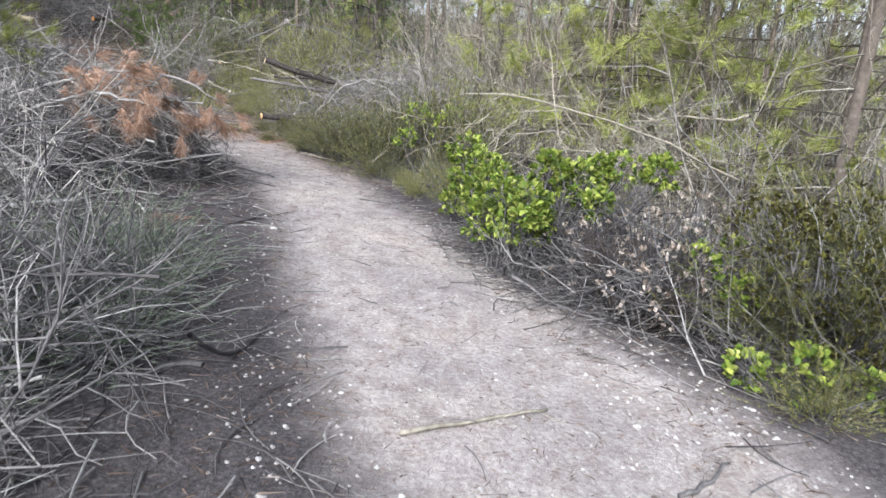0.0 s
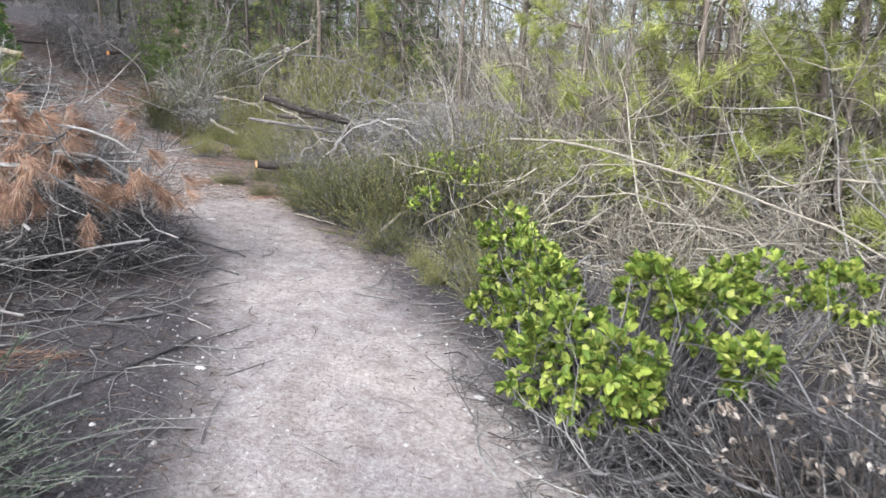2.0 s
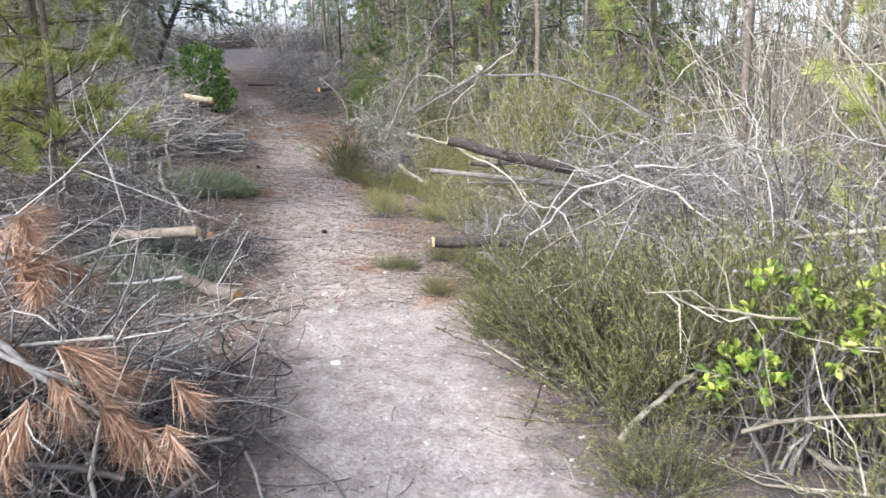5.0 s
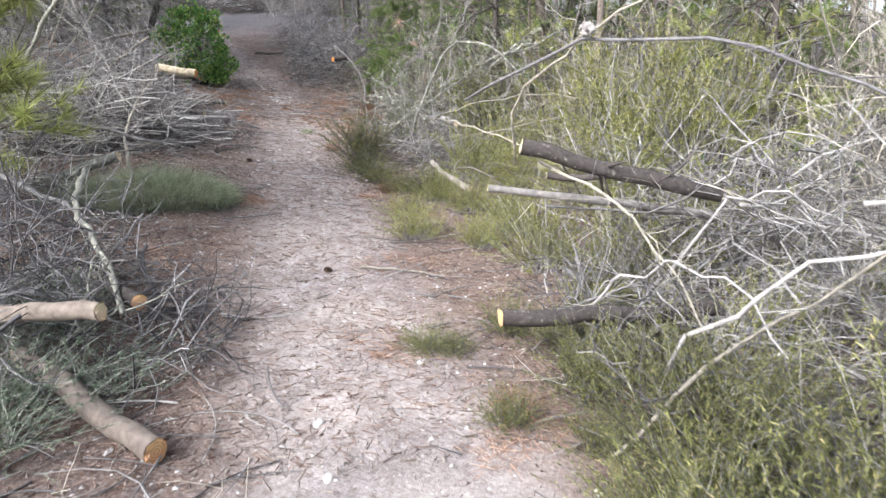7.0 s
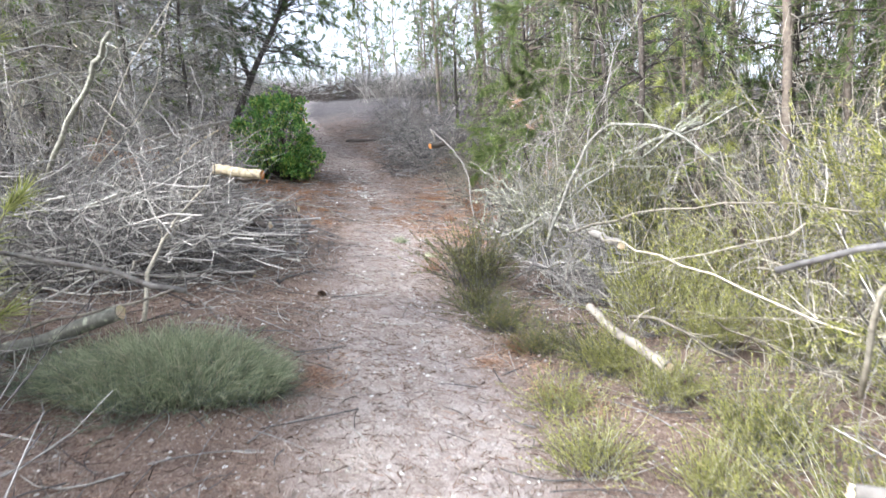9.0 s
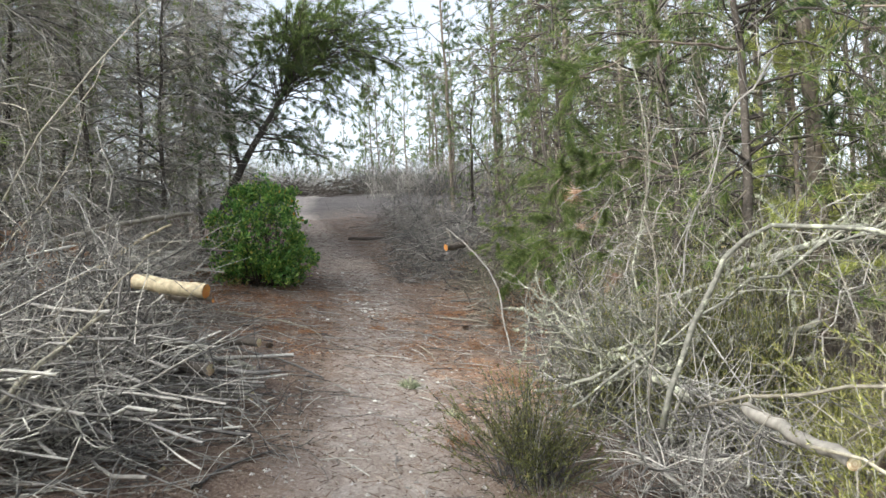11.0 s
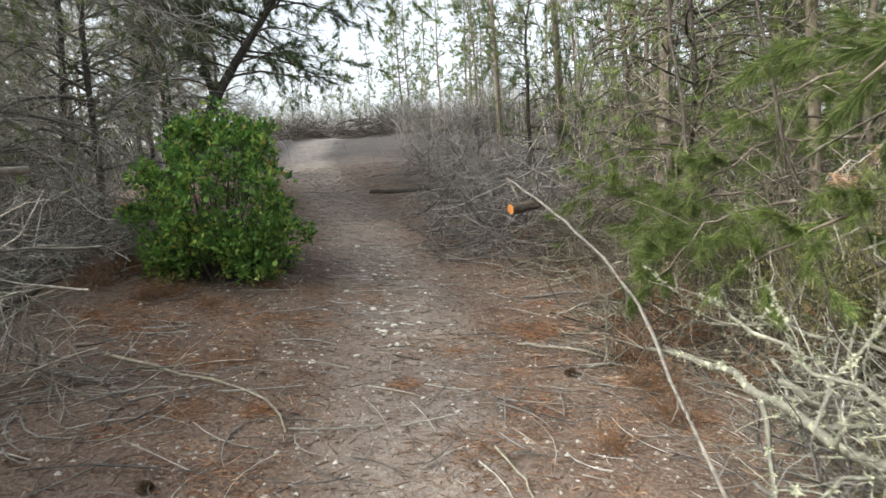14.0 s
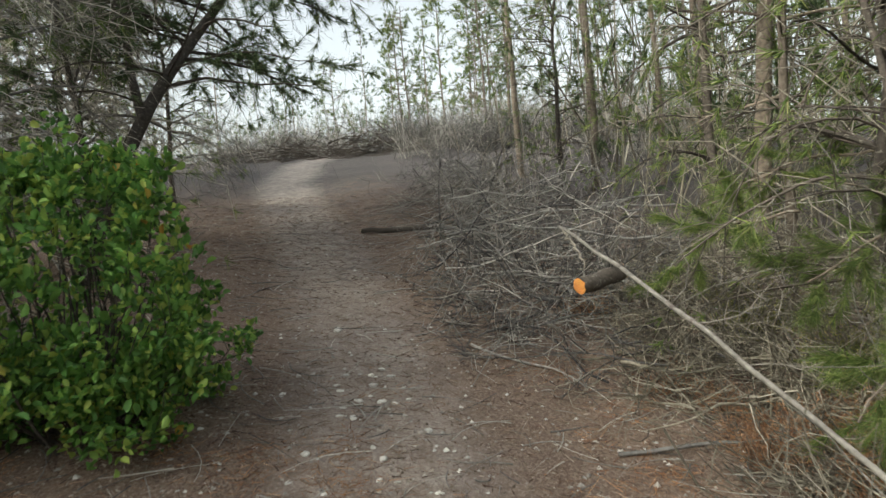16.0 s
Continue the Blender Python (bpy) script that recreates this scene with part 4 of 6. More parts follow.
m = leafy_bush("bare_shrub", "half-dead dark-stemmed shrub with pale dry leaves", "shrub",
               [(0, 0, 0.4, 0.35), (-0.45, 0.25, 0.3, 0.3), (0.4, 0.35, 0.55, 0.3), (-0.15, -0.45, 0.28, 0.28), (0.5, -0.1, 0.35, 0.3), (-0.55, 0.75, 0.22, 0.24)], LEAF_DEAD, 620, (0.03, 0.05), 0.45, TWIG_DARK, 260, 4)
m.location = (1.35, 4.95, gz(1.35, 4.95) - 0.02)

young = pine_proto("young_pine", "young pine with long yellow-green needle tufts", 3.6, 0.045, 0.12, 30, 1.0, 26, 330, NEEDLE_YOUNG, 0.007, "young bright pines", 0, (0.12, 0.2))
for x, y, s, a in ((1.9, 8.9, 1.0, 0), (2.9, 8.2, 0.95, 130), (3.3, 9.6, 1.2, 220), (1.2, 10.6, 1.0, 70), (2.5, 10.8, 1.1, 170), (3.9, 7.2, 1.1, 20), (0.6, 12.2, 0.9, 200), (-1.6, 15.6, 1.0, 110), (-7.4, 9.9, 1.0, 300), (-6.6, 9.0, 0.9, 90), (-4.9, 18.4, 0.9, 10)):
    set_down(young, placed(x, y, a, s))
for x, y, s, a in ((3.4, 7.9, 1.0, 140), (-8.2, 10.6, 1.2, 250), (-7.2, 8.6, 1.2, 330), (2.3, 9.6, 1.15, 60), (3.0, 8.9, 1.1, 190), (1.4, 9.5, 0.9, 280)):
    set_down(young, placed(x, y, a, s))

brush_pile("tangled pale dead branches lying over bushes", 1.9, 9.2, 2.4, 1.0, 1.1, 10, 70, 1300, TWIG_TAN, (0.6, 1.8), toward=-15)
brush_pile("tangled bare branches beside the trail", -0.2, 11.7, 1.7, 1.0, 1.1, 160, 80, 1500, TWIG, (0.6, 1.7), toward=150)
brush_pile("crossed dead branches over logs and broom", -1.3, 12.5, 1.6, 1.1, 1.1, 140, 80, 1500, TWIG, (0.6, 1.7), toward=160)
brush_pile("dry grey branches among yellow-green broom", -3.0, 14.4, 1.6, 0.9, 0.85, 130, 45, 900, TWIG_TAN, (0.5, 1.5), toward=140)
brush_pile("dead root tangle with grey lichened twigs", -5.1, 15.3, 0.4, 0.35, 0.7, 100, 30, 800, TWIG, (0.3, 0.8), flat=0.8)
brush_pile("low dark twigs along the trail's edge", 0.9, 5.2, 1.5, 0.45, 0.3, 120, 60, 1100, TWIG_DARK, (0.4, 1.1))
brush_pile("dry twigs between shrub and heath", 0.45, 7.5, 0.8, 0.4, 0.25, 110, 45, 700, TWIG_DARK, (0.3, 0.8))
brush_pile("fine dark twigs under heath", -1.9, 11.2, 1.1, 0.45, 0.35, 130, 50, 800, TWIG_DARK, (0.4, 1.0))

branch("long pale arched dead branch over the bushes", [(0.1, 9.6, 0.75), (0.45, 9.3, 1.1), (0.95, 9.1, 1.25), (1.7, 9.0, 1.2), (2.7, 9.0, 1.1), (3.6, 8.8, 0.9)], 0.012, 0.007, TWIG_TAN, 16, (0.4, 1.1))
branch("long pale dead branch sloping to the ground", [(-0.2, 9.9, 1.0), (0.5, 9.1, 1.25), (1.2, 8.0, 1.15), (1.9, 6.6, 0.95), (2.3, 5.9, 0.7)], 0.014, 0.007, TWIG_TAN, 18, (0.4, 1.2))
branch("broken grey branch with a torn pale end", [(-0.2, 8.75, 0.35), (0.1, 8.55, 0.32), (0.45, 8.3, 0.2), (0.7, 8.1, 0.14)], 0.013, 0.01, TWIG_BROWN, 6, rough=0.02)
branch("crooked grey stick standing out of a bush", [(-0.95, 8.8, 0.22), (-0.7, 9.05, 0.45), (-0.42, 9.38, 0.58), (-0.1, 9.7, 0.62)], 0.016, 0.009, TWIG_TAN, 6)
branch("thin dead branch leaning on the trail's edge", [(-2.1, 10.25, 0.37), (-1.75, 10.6, 0.72), (-1.1, 11.1, 1.1), (-0.4, 11.6, 1.5)], 0.01, 0.005, TWIG_BROWN, 18, (0.3, 0.8))
branch("bent white dead branch over logs", [(-2.75, 11.6, 1.4), (-2.3, 11.42, 1.25), (-1.9, 11.2, 0.9), (-1.75, 11.0, 0.6)], 0.009, 0.005, TWIG_TAN, 14, (0.3, 0.8))
branch("long grey branch with cones over the brush", [(-3.3, 11.8, 1.75), (-2.45, 11.2, 2.05), (-1.7, 10.95, 2.0), (-0.9, 10.9, 1.6)], 0.009, 0.007, TWIG_DARK, 14, (0.3, 0.9))
branch("curved dead branch above broom", [(-3.1, 12.2, 1.3), (-3.05, 12.0, 1.75), (-2.68, 11.68, 1.98), (-2.1, 11.3, 2.3)], 0.01, 0.007, TWIG_TAN, 10, (0.3, 0.8))
branch("bare pale stick along the broom's foot", [(-4.65, 14.55, 1.48), (-3.9, 13.9, 1.4), (-3.1, 13.3, 1.25), (-2.3, 12.8, 1.1)], 0.007, 0.005, TWIG_TAN, 12, (0.3, 0.7), rough=0.025)
branch("hooked dead snag with a broken top", [(-5.35, 15.1, 1.35), (-5.2, 15.3, 1.9), (-5.0, 15.4, 2.38), (-4.3, 15.0, 2.3), (-3.9, 14.7, 2.0)], 0.018, 0.008, LICHEN, 18, (0.3, 0.9), name="dead_snag")
branch("upright grey snag beside the trail", [(-5.55, 15.6, 1.2), (-5.5, 15.8, 2.0), (-5.6, 16.0, 2.7), (-5.55, 16.1, 3.3)], 0.008, 0.005, TWIG_BROWN, 26, (0.3, 0.8), name="dead_snag", rough=0.03)
branch("lichened branch lying down the bank", [(-5.2, 15.2, 1.45), (-4.4, 14.9, 1.7), (-3.3, 14.3, 1.75), (-2.3, 13.7, 1.6)], 0.009, 0.006, TWIG_BROWN, 12, (0.2, 0.7))

log("dark sawn log with an orange cut end", (-2.75, 10.9, 0.68), (-1.75, 11.65, 0.62), 0.044, 0.05, BARK_DARK, CUT, stub=2)
log("long dark sawn log resting on brush", (-2.81, 11.43, 1.5), (-1.75, 11.87, 1.2), 0.043, 0.048, BARK_DARK, CUT_PALE, stub=5)
log("thinner sawn log with lichen patches", (-3.12, 11.73, 1.21), (-1.8, 12.2, 0.95), 0.023, 0.028, BARK_GREY, CUT_PALE, stub=3)
log("short sawn stick with a pale cut end", (-2.83, 12.05, 1.26), (-2.0, 12.3, 1.2), 0.023, 0.026, BARK_DARK, CUT_PALE)
log("pale barkless log lying in broom", (-4.62, 14.08, 1.08), (-3.95, 13.5, 0.92), 0.026, 0.032, BARE_WOOD, CUT_PALE, stub=1)
log("short pale log beside a root tangle", (-4.52, 14.5, 1.45), (-4.95, 15.1, 1.5), 0.028, 0.033, BARK_GREY, CUT_PALE)

# ---- left of the trail, from the start on ----
brush_pile("heap of grey felled branches on dark mulch", -3.5, 6.9, 1.35, 1.0, 0.85, 70, 170, 2600, TWIG, (0.7, 1.9), toward=10)
# lower, darker copy of the heap: its inner shade put into twig colour
brush_pile("twigs coloured dark as shade under a branch heap", -3.5, 6.9, 1.3, 0.95, 0.55, 70, 60, 1800, TWIG_DARK, (0.6, 1.4), toward=20)
brush_pile("loose grey branches beside the trail", -2.35, 2.9, 1.2, 0.8, 0.75, 100, 90, 1300, TWIG, (0.6, 1.6), toward=110, cross=0.7)
brush_pile("scattered grey branches behind heather", -3.6, 4.7, 1.4, 1.1, 0.9, 90, 110, 1500, TWIG, (0.6, 1.7), toward=20)
brush_pile("dark branches strewn at the heap's foot", -2.75, 8.2, 0.7, 0.35, 0.12, 100, 30, 200, TWIG_DARK, (0.3, 0.7), single=6)
brush_pile("grey twigs heaped round sawn logs", -5.4, 9.8, 1.3, 0.8, 0.65, 40, 110, 2200, TWIG_DARK, (0.5, 1.3), single=3)
brush_pile("wide heap of grey felled branches", -10.1, 13.1, 1.9, 1.3, 1.15, 55, 220, 3200, TWIG, (0.8, 2.4), toward=5)
# slightly smaller dark copy that paints the shade within the wide heap
brush_pile("shade-dark twig core of a branch heap", -10.1, 13.1, 1.8, 1.2, 0.8, 55, 90, 2000, TWIG_DARK, (0.8, 2.0), toward=15)
brush_pile("grey branches fanned over the bank", -8.3, 13.0, 1.2, 0.4, 0.35, 50, 60, 900, TWIG, (0.6, 1.7), toward=0)
brush_pile("tangle of grey dead branches under trees", -14.3, 17.0, 1.6, 1.0, 1.2, 60, 100, 1800, TWIG, (0.7, 1.6))
brush_pile("branches behind young pines", -8.3, 11.0, 1.2, 1.0, 0.9, 40, 90, 1400, TWIG, (0.7, 1.8))
for x, y, s, tall in ((-2.15, 4.9, 1.0, 0.65), (-2.7, 4.4, 1.0, 0.65), (-1.95, 4.1, 0.75, 0.5), (-2.0, 3.2, 0.7, 0.45), (-4.35, 9.75, 0.75, 0.55), (-4.95, 9.2, 0.7, 0.6), (-5.4, 10.3, 0.6, 0.6), (-1.9, 3.9, 0.5, 0.35)):
    set_down(heather, placed(x, y, rng.uniform(0, 360), s, tall))

dead = (NEEDLE_DEAD, 40, 95, (0.1, 0.19), 0.0042, 0.33, 1.0)
for pts in ([(-3.9, 6.7, 1.0), (-3.1, 6.8, 1.3), (-2.5, 6.9, 1.3), (-2.1, 7.1, 1.05)], [(-3.8, 7.2, 0.8), (-3.0, 7.25, 1.1), (-2.5, 7.25, 1.05), (-2.15, 7.3, 0.75)],
            [(-3.6, 6.4, 0.9), (-3.0, 6.5, 1.15), (-2.5, 6.65, 1.0), (-2.25, 6.9, 0.7)], [(-4.1, 7.6, 0.9), (-3.6, 7.7, 1.2), (-3.1, 7.8, 1.15)]):
    branch("dead pine bough with hanging orange-brown needles", pts, 0.02, 0.006, TWIG, 16, (0.2, 0.45), name="dead_bough", tuft=dead)
branch("dead bough with orange needles on a heap", [(-12.0, 14.6, 2.2), (-11.2, 14.8, 2.6), (-10.6, 15.0, 2.4)], 0.02, 0.008, TWIG, 14, (0.2, 0.5), name="dead_bough", tuft=dead)
branch("pale thin felled trunk beside the trail", [(-9.2, 11.0, 1.95), (-8.2, 11.5, 1.8), (-7.3, 12.0, 1.62), (-6.56, 12.36, 1.4)], 0.014, 0.018, BARK_GREY, 6, (0.3, 0.7))
branch("grey forked branch on the heap", [(-6.6, 9.9, 1.35), (-5.9, 10.4, 1.4), (-5.35, 10.7, 1.05)], 0.022, 0.012, TWIG, 10, (0.3, 0.7))
branch("lichened branch leaning on sawn logs", [(-5.7, 10.9, 1.35), (-5.3, 10.5, 1.2), (-4.75, 10.25, 0.95), (-4.5, 10.1, 0.75)], 0.022, 0.016, LICHEN, 8, (0.2, 0.6))
branch("pale bent branch behind the tussock", [(-8.2, 11.6, 1.05), (-7.5, 11.85, 1.2), (-6.95, 12.05, 1.32), (-6.6, 12.3, 1.42)], 0.013, 0.008, BARE_WOOD, 6, (0.2, 0.5))
branch("white barked branch across the heap", [(-9.6, 13.9, 2.0), (-8.9, 13.6, 1.75), (-8.2, 13.2, 1.5), (-7.5, 12.6, 1.45)], 0.015, 0.01, BARE_WOOD, 8, (0.3, 0.7))
branch("crossed pale branch on the heap", [(-7.1, 12.4, 1.15), (-7.5, 12.75, 1.5), (-8.0, 13.4, 1.8), (-8.3, 13.9, 2.0)], 0.016, 0.01, TWIG_TAN, 8, (0.3, 0.7))
branch("hooked snag with a broken pale top", [(-9.3, 13.0, 2.2), (-8.8, 13.05, 2.75), (-8.45, 13.12, 3.15), (-8.25, 13.1, 3.3)], 0.026, 0.02, LICHEN, 8, (0.3, 0.7), name="dead_snag")
for q in range(12):
    x0, y0 = -11.2 + 0.22 * q + rng.normal(0, 0.2), 13.3 + 0.06 * q + rng.normal(0, 0.4)
    branch("thin bare branch sticking up from the heap", [(x0, y0, 1.5), (x0 + rng.normal(0, 0.2), y0, 2.2), (x0 + rng.normal(0, 0.45), y0 + rng.normal(0, 0.3), rng.uniform(2.6, 3.4))],
           0.009, 0.004, TWIG, 10, (0.2, 0.6), group="sticks in the heap", rough=0.03)

log("grey sawn log lying beside the trail", (-3.66, 9.5, 0.5), (-4.75, 9.72, 0.6), 0.05, 0.05, BARK, CUT, stub=1)
log("sawn log with a pale cut end on brush", (-4.23, 9.78, 0.9), (-4.9, 9.6, 0.85), 0.042, 0.045, BARK, CUT_PALE)
log("short sawn log with an orange cut end", (-4.5, 10.2, 0.78), (-5.2, 10.5, 0.8), 0.042, 0.045, BARK_DARK, CUT)
log("pale peeled log with an orange sawn end", (-8.22, 14.55, 2.1), (-8.65, 14.38, 2.16), 0.05, 0.052, PEELED, CUT_ORANGE)
log("small split log under a peeled log", (-8.22, 14.6, 2.03), (-8.6, 14.46, 2.05), 0.016, 0.022, BARK, CUT_ORANGE)
brush_pile("grey branches stacked under a peeled log", -8.85, 14.3, 0.7, 0.42, 0.9, 160, 80, 900, TWIG, (0.5, 1.1), toward=165, cross=0.4)
brush_pile("dark branches stacked beside logs", -9.3, 14.5, 0.8, 0.5, 0.8, 150, 60, 900, TWIG, (0.5, 1.2), toward=170, cross=0.5)
brush_pile("pale felled branches fanned towards the trail", -8.7, 12.9, 1.3, 0.7, 0.8, 40, 110, 1300, TWIG, (0.6, 1.8), toward=10, cross=0.6)
brush_pile("grey dead brush beside the evergreen bush", -13.1, 17.6, 0.9, 0.55, 0.75, 60, 90, 1500, TWIG, (0.4, 1.1))
log("sawn grey log jutting from stacked branches", (-8.05, 14.85, 1.72), (-9.0, 14.6, 1.7), 0.03, 0.036, BARK_DARK, CUT_PALE)
log("dark log stacked under branches", (-8.0, 14.4, 1.6), (-9.1, 14.1, 1.66), 0.04, 0.045, BARK_DARK, CUT_PALE)
log("silvery weathered log on the ground", (-7.9, 14.65, 1.4), (-8.9, 14.3, 1.43), 0.035, 0.04, LICHEN, CUT_PALE)
log("dark log with yellow lichen on the ground", (-8.4, 15.1, 1.48), (-9.4, 15.05, 1.56), 0.024, 0.028, LICHEN, CUT_PALE)
log("thin dark log at the heap's edge", (-7.55, 13.75, 1.2), (-9.0, 13.4, 1.35), 0.03, 0.035, BARK_DARK, CUT_PALE)

tussock("grey-green grass tussock at the trail's edge", -6.45, 12.1, 1.05, 0.56, 0.46, 32, 5500, GRASS)
tussock("small green grass tuft on the trail", -7.62, 16.05, 0.09, 0.08, 0.15, 0, 160, GRASS, "grass_tuft")
tussock("small dry grass tuft on the trail", -7.0, 15.75, 0.1, 0.07, 0.1, 0, 90, GRASS, "grass_tuft")

lobes = [(0, 0, 0.6, 0.34), (0.0, 0.0, 0.95, 0.26), (0.3, 0.25, 0.6, 0.26), (-0.35, -0.25, 0.6, 0.28), (0.1, -0.25, 0.38, 0.26), (-0.25, -0.05, 0.36, 0.3), (0.25, 0.3, 0.4, 0.26)]
for q in range(96):
    a, zz = rng.uniform(0, 2 * math.pi), rng.uniform(0.1, 1.0) ** 1.25 * 1.5
    rr = rng.uniform(0.6, 1.2) * 0.62 * math.sqrt(max(0.03, 1 - abs((zz - 0.5) / 1.12) ** 1.6))
    lobes.append((rr * math.cos(a), rr * math.sin(a), zz + rng.normal(0, 0.07), rng.uniform(0.05, 0.15)))
for q in range(60):
    a, zz = rng.uniform(0, 2 * math.pi), rng.uniform(0.25, 1.6)
    rr = 0.74 * math.sqrt(max(0.08, 1 - abs((zz - 0.5) / 1.15) ** 1.6)) + rng.uniform(-0.1, 0.2)
    lobes.append((rr * math.cos(a), rr * math.sin(a), zz, rng.uniform(0.03, 0.08)))
for q in range(34):
    a, rr = rng.uniform(0, 2 * math.pi), rng.uniform(0.4, 0.78)
    lobes.append((rr * math.cos(a), rr * math.sin(a), rng.uniform(0.08, 0.42), rng.uniform(0.07, 0.14)))
h = leafy_bush("evergreen_bush", "dense dark-green evergreen bush with orange leaves", "bush", lobes, LEAF_DARK, 11500, (0.034, 0.072), 0.6, BARK_DARK, 110, 5, 0.03)
h.matrix_world = placed(-11.85, 18.3, 0, 0.88, 0.95)

# ---- the leaning tree behind the evergreen bush ----
t = thing("leaning_pine", "dark leaning pine with a hanging needle canopy", "pine tree")
b = Build()
TR = curve_of([(-15.1, 19.7, gz(-15.1, 19.7) - 0.1), (-14.9, 20.0, 3.4), (-14.67, 20.28, 4.34), (-14.95, 21.4, 5.6), (-15.6, 22.6, 6.8), (-16.2, 23.5, 8.0)], 14)
tubes(b, TR[None], np.linspace(0.085, 0.03, 14)[None], 10)
TR2 = curve_of([(-14.72, 20.35, 4.3), (-15.4, 20.6, 5.2), (-16.2, 21.2, 6.4), (-16.9, 21.6, 8.0)], 12)
tubes(b, TR2[None], np.linspace(0.05, 0.02, 12)[None], 8)
part("trunk", b, BARK_DARK, t)
n = 46
p, d, _ = along(np.stack([TR[:12], TR2]), n, 0.3, 1.0)
a = rng.uniform(0, 2 * math.pi, n)
P = wander(p, np.column_stack([np.cos(a), np.sin(a), rng.uniform(-0.1, 0.4, n)]), rng.uniform(0.9, 2.4, n), 7, 0.12, 0.3)
b = Build()
tubes(b, P, taper(rng.uniform(0.012, 0.024, n), 7, 0.3), 5)
Q = sprout(P, 420, (0.3, 0.9), 5, 0.6, 0.2, droop=0.4, low=0.2)
tubes(b, Q, taper(np.full(len(Q), 0.005), 5, 0.4), 3)
W = sprout(Q, 900, (0.1, 0.35), 4, 0.7, 0.2)
tubes(b, W, taper(np.full(len(W), 0.0028), 4, 0.5), 3)
tagged(part("bough_mass", b, BARK_DARK, t), kind="stuff")
p, d, _ = along(Q, 1500, 0.3, 1.0)
b = Build()
tufts(b, p, d, 18, (0.1, 0.17), 0.009, 0.6)
tagged(part("foliage", b, NEEDLE_FAR, t), kind="stuff")
# the hanging bough of green needles over the trail
t = thing("pine_bough", "hanging pine bough with dense green needles", "bough")
b = Build()
n = 150
c = unit(rng.normal(0, 1, (n, 3))) * rng.uniform(0.2, 1.0, (n, 1)) ** 0.5
along_view, across = np.array([-0.7, 0.714, 0]), np.array([0.714, 0.7, 0])
ends = np.array([-13.7, 22.1, 7.1]) + c[:, :1] * across * 2.2 + c[:, 1:2] * along_view * 1.3 + c[:, 2:] * np.array([0, 0, 1.5])
foot = TR[rng.integers(8, 14, n)]
u = np.linspace(0, 1, 6)[None, :, None]
P = foot[:, None] * (1 - u) + ends[:, None] * u + np.sin(u * math.pi) * np.array([0, 0, 0.3]) + rng.normal(0, 0.05, (n, 6, 3))
tubes(b, P, taper(np.full(n, 0.014), 6, 0.35), 4)
Q = sprout(P, 560, (0.3, 0.9), 4, 0.8, 0.2, droop=0.3, low=0.4)
tubes(b, Q, taper(np.full(len(Q), 0.006), 4, 0.4), 3)
tagged(part("bough_mass", b, BARK_DARK, t), kind="stuff")
p, d, _ = along(Q, 2600, 0.2, 1.0)
b = Build()
tufts(b, p, d + np.array([0, 0, -0.5]), 22, (0.1, 0.19), 0.0075, 0.6)
tagged(part("foliage", b, NEEDLE, t), kind="stuff")
for x, y, size, turn in ((-13.9, 16.9, 1.1, 10), (-15.3, 18.5, 1.2, 80), (-13.3, 15.4, 1.05, 150), (-16.6, 20.4, 1.15, 220), (-12.4, 14.6, 1.0, 300), (-14.7, 15.6, 1.2, 30), (-17.6, 22.4, 1.0, 60), (-12.9, 13.3, 1.1, 190), (-16.2, 17.6, 1.25, 120), (-14.5, 18.5, 1.15, 250), (-15.9, 20.3, 1.2, 330)):
    set_down(pale_drooper, placed(x, y, turn, size))

# ---- right of the trail, further on ----
brush_pile("lichened dead branches in a tangle", -5.85, 16.75, 0.9, 0.6, 0.75, 140, 60, 1000, LICHEN, (0.5, 1.5), flat=0.6, toward=100)
brush_pile("pale lichened twigs over a fallen branch", -6.6, 17.9, 1.1, 0.5, 0.75, 110, 55, 900, LICHEN, (0.5, 1.5), flat=0.6, toward=130)
brush_pile("bare dry twigs hanging from the thicket", -5.6, 18.3, 1.6, 0.8, 2.0, 115, 45, 1000, TWIG_BROWN, (0.5, 1.4), flat=0.9, toward=120)
brush_pile("low grey twigs along the trail", -7.6, 20.0, 1.8, 0.7, 0.45, 130, 90, 1300, TWIG_BROWN, (0.5, 1.5), toward=140)
brush_pile("mound of grey brushwood beside the trail", -11.2, 22.6, 1.9, 1.2, 0.95, 125, 150, 2400, TWIG_DARK, (0.7, 1.9), toward=140)
brush_pile("grey branches on the brushwood mound", -11.4, 22.4, 1.8, 1.1, 1.0, 125, 80, 1200, TWIG, (0.8, 2.0), toward=150)
brush_pile("brushwood up the slope", -14.3, 25.6, 2.0, 1.0, 0.9, 130, 110, 1500, TWIG, (0.8, 2.0), toward=140)
brush_pile("dark brushwood along the crest", -21.6, 31.4, 4.5, 0.6, 0.6, 40, 220, 2400, BARK_DARK, (0.8, 1.8), (0.01, 0.022), toward=40, free=True)
brush_pile("dark brushwood left of the crest", -20.5, 26.5, 3.0, 1.2, 1.0, 135, 100, 1300, TWIG_DARK, (0.8, 2.2))
branch("long pale broken branch sloping across the litter", [(-10.58, 21.4, 2.9), (-9.5, 20.3, 2.52), (-8.5, 19.06, 2.19), (-7.95, 18.35, 1.95), (-7.6, 17.75, 1.62), (-7.25, 17.2, 1.36)], 0.015, 0.01, BARK_GREY, 16, (0.2, 0.7), rough=0.006, k=16)
branch("torn pale splinter of a broken branch", [(-10.5, 21.3, 2.87), (-10.25, 21.0, 2.72), (-10.15, 20.85, 2.6)], 0.013, 0.006, BARE_WOOD, 0)
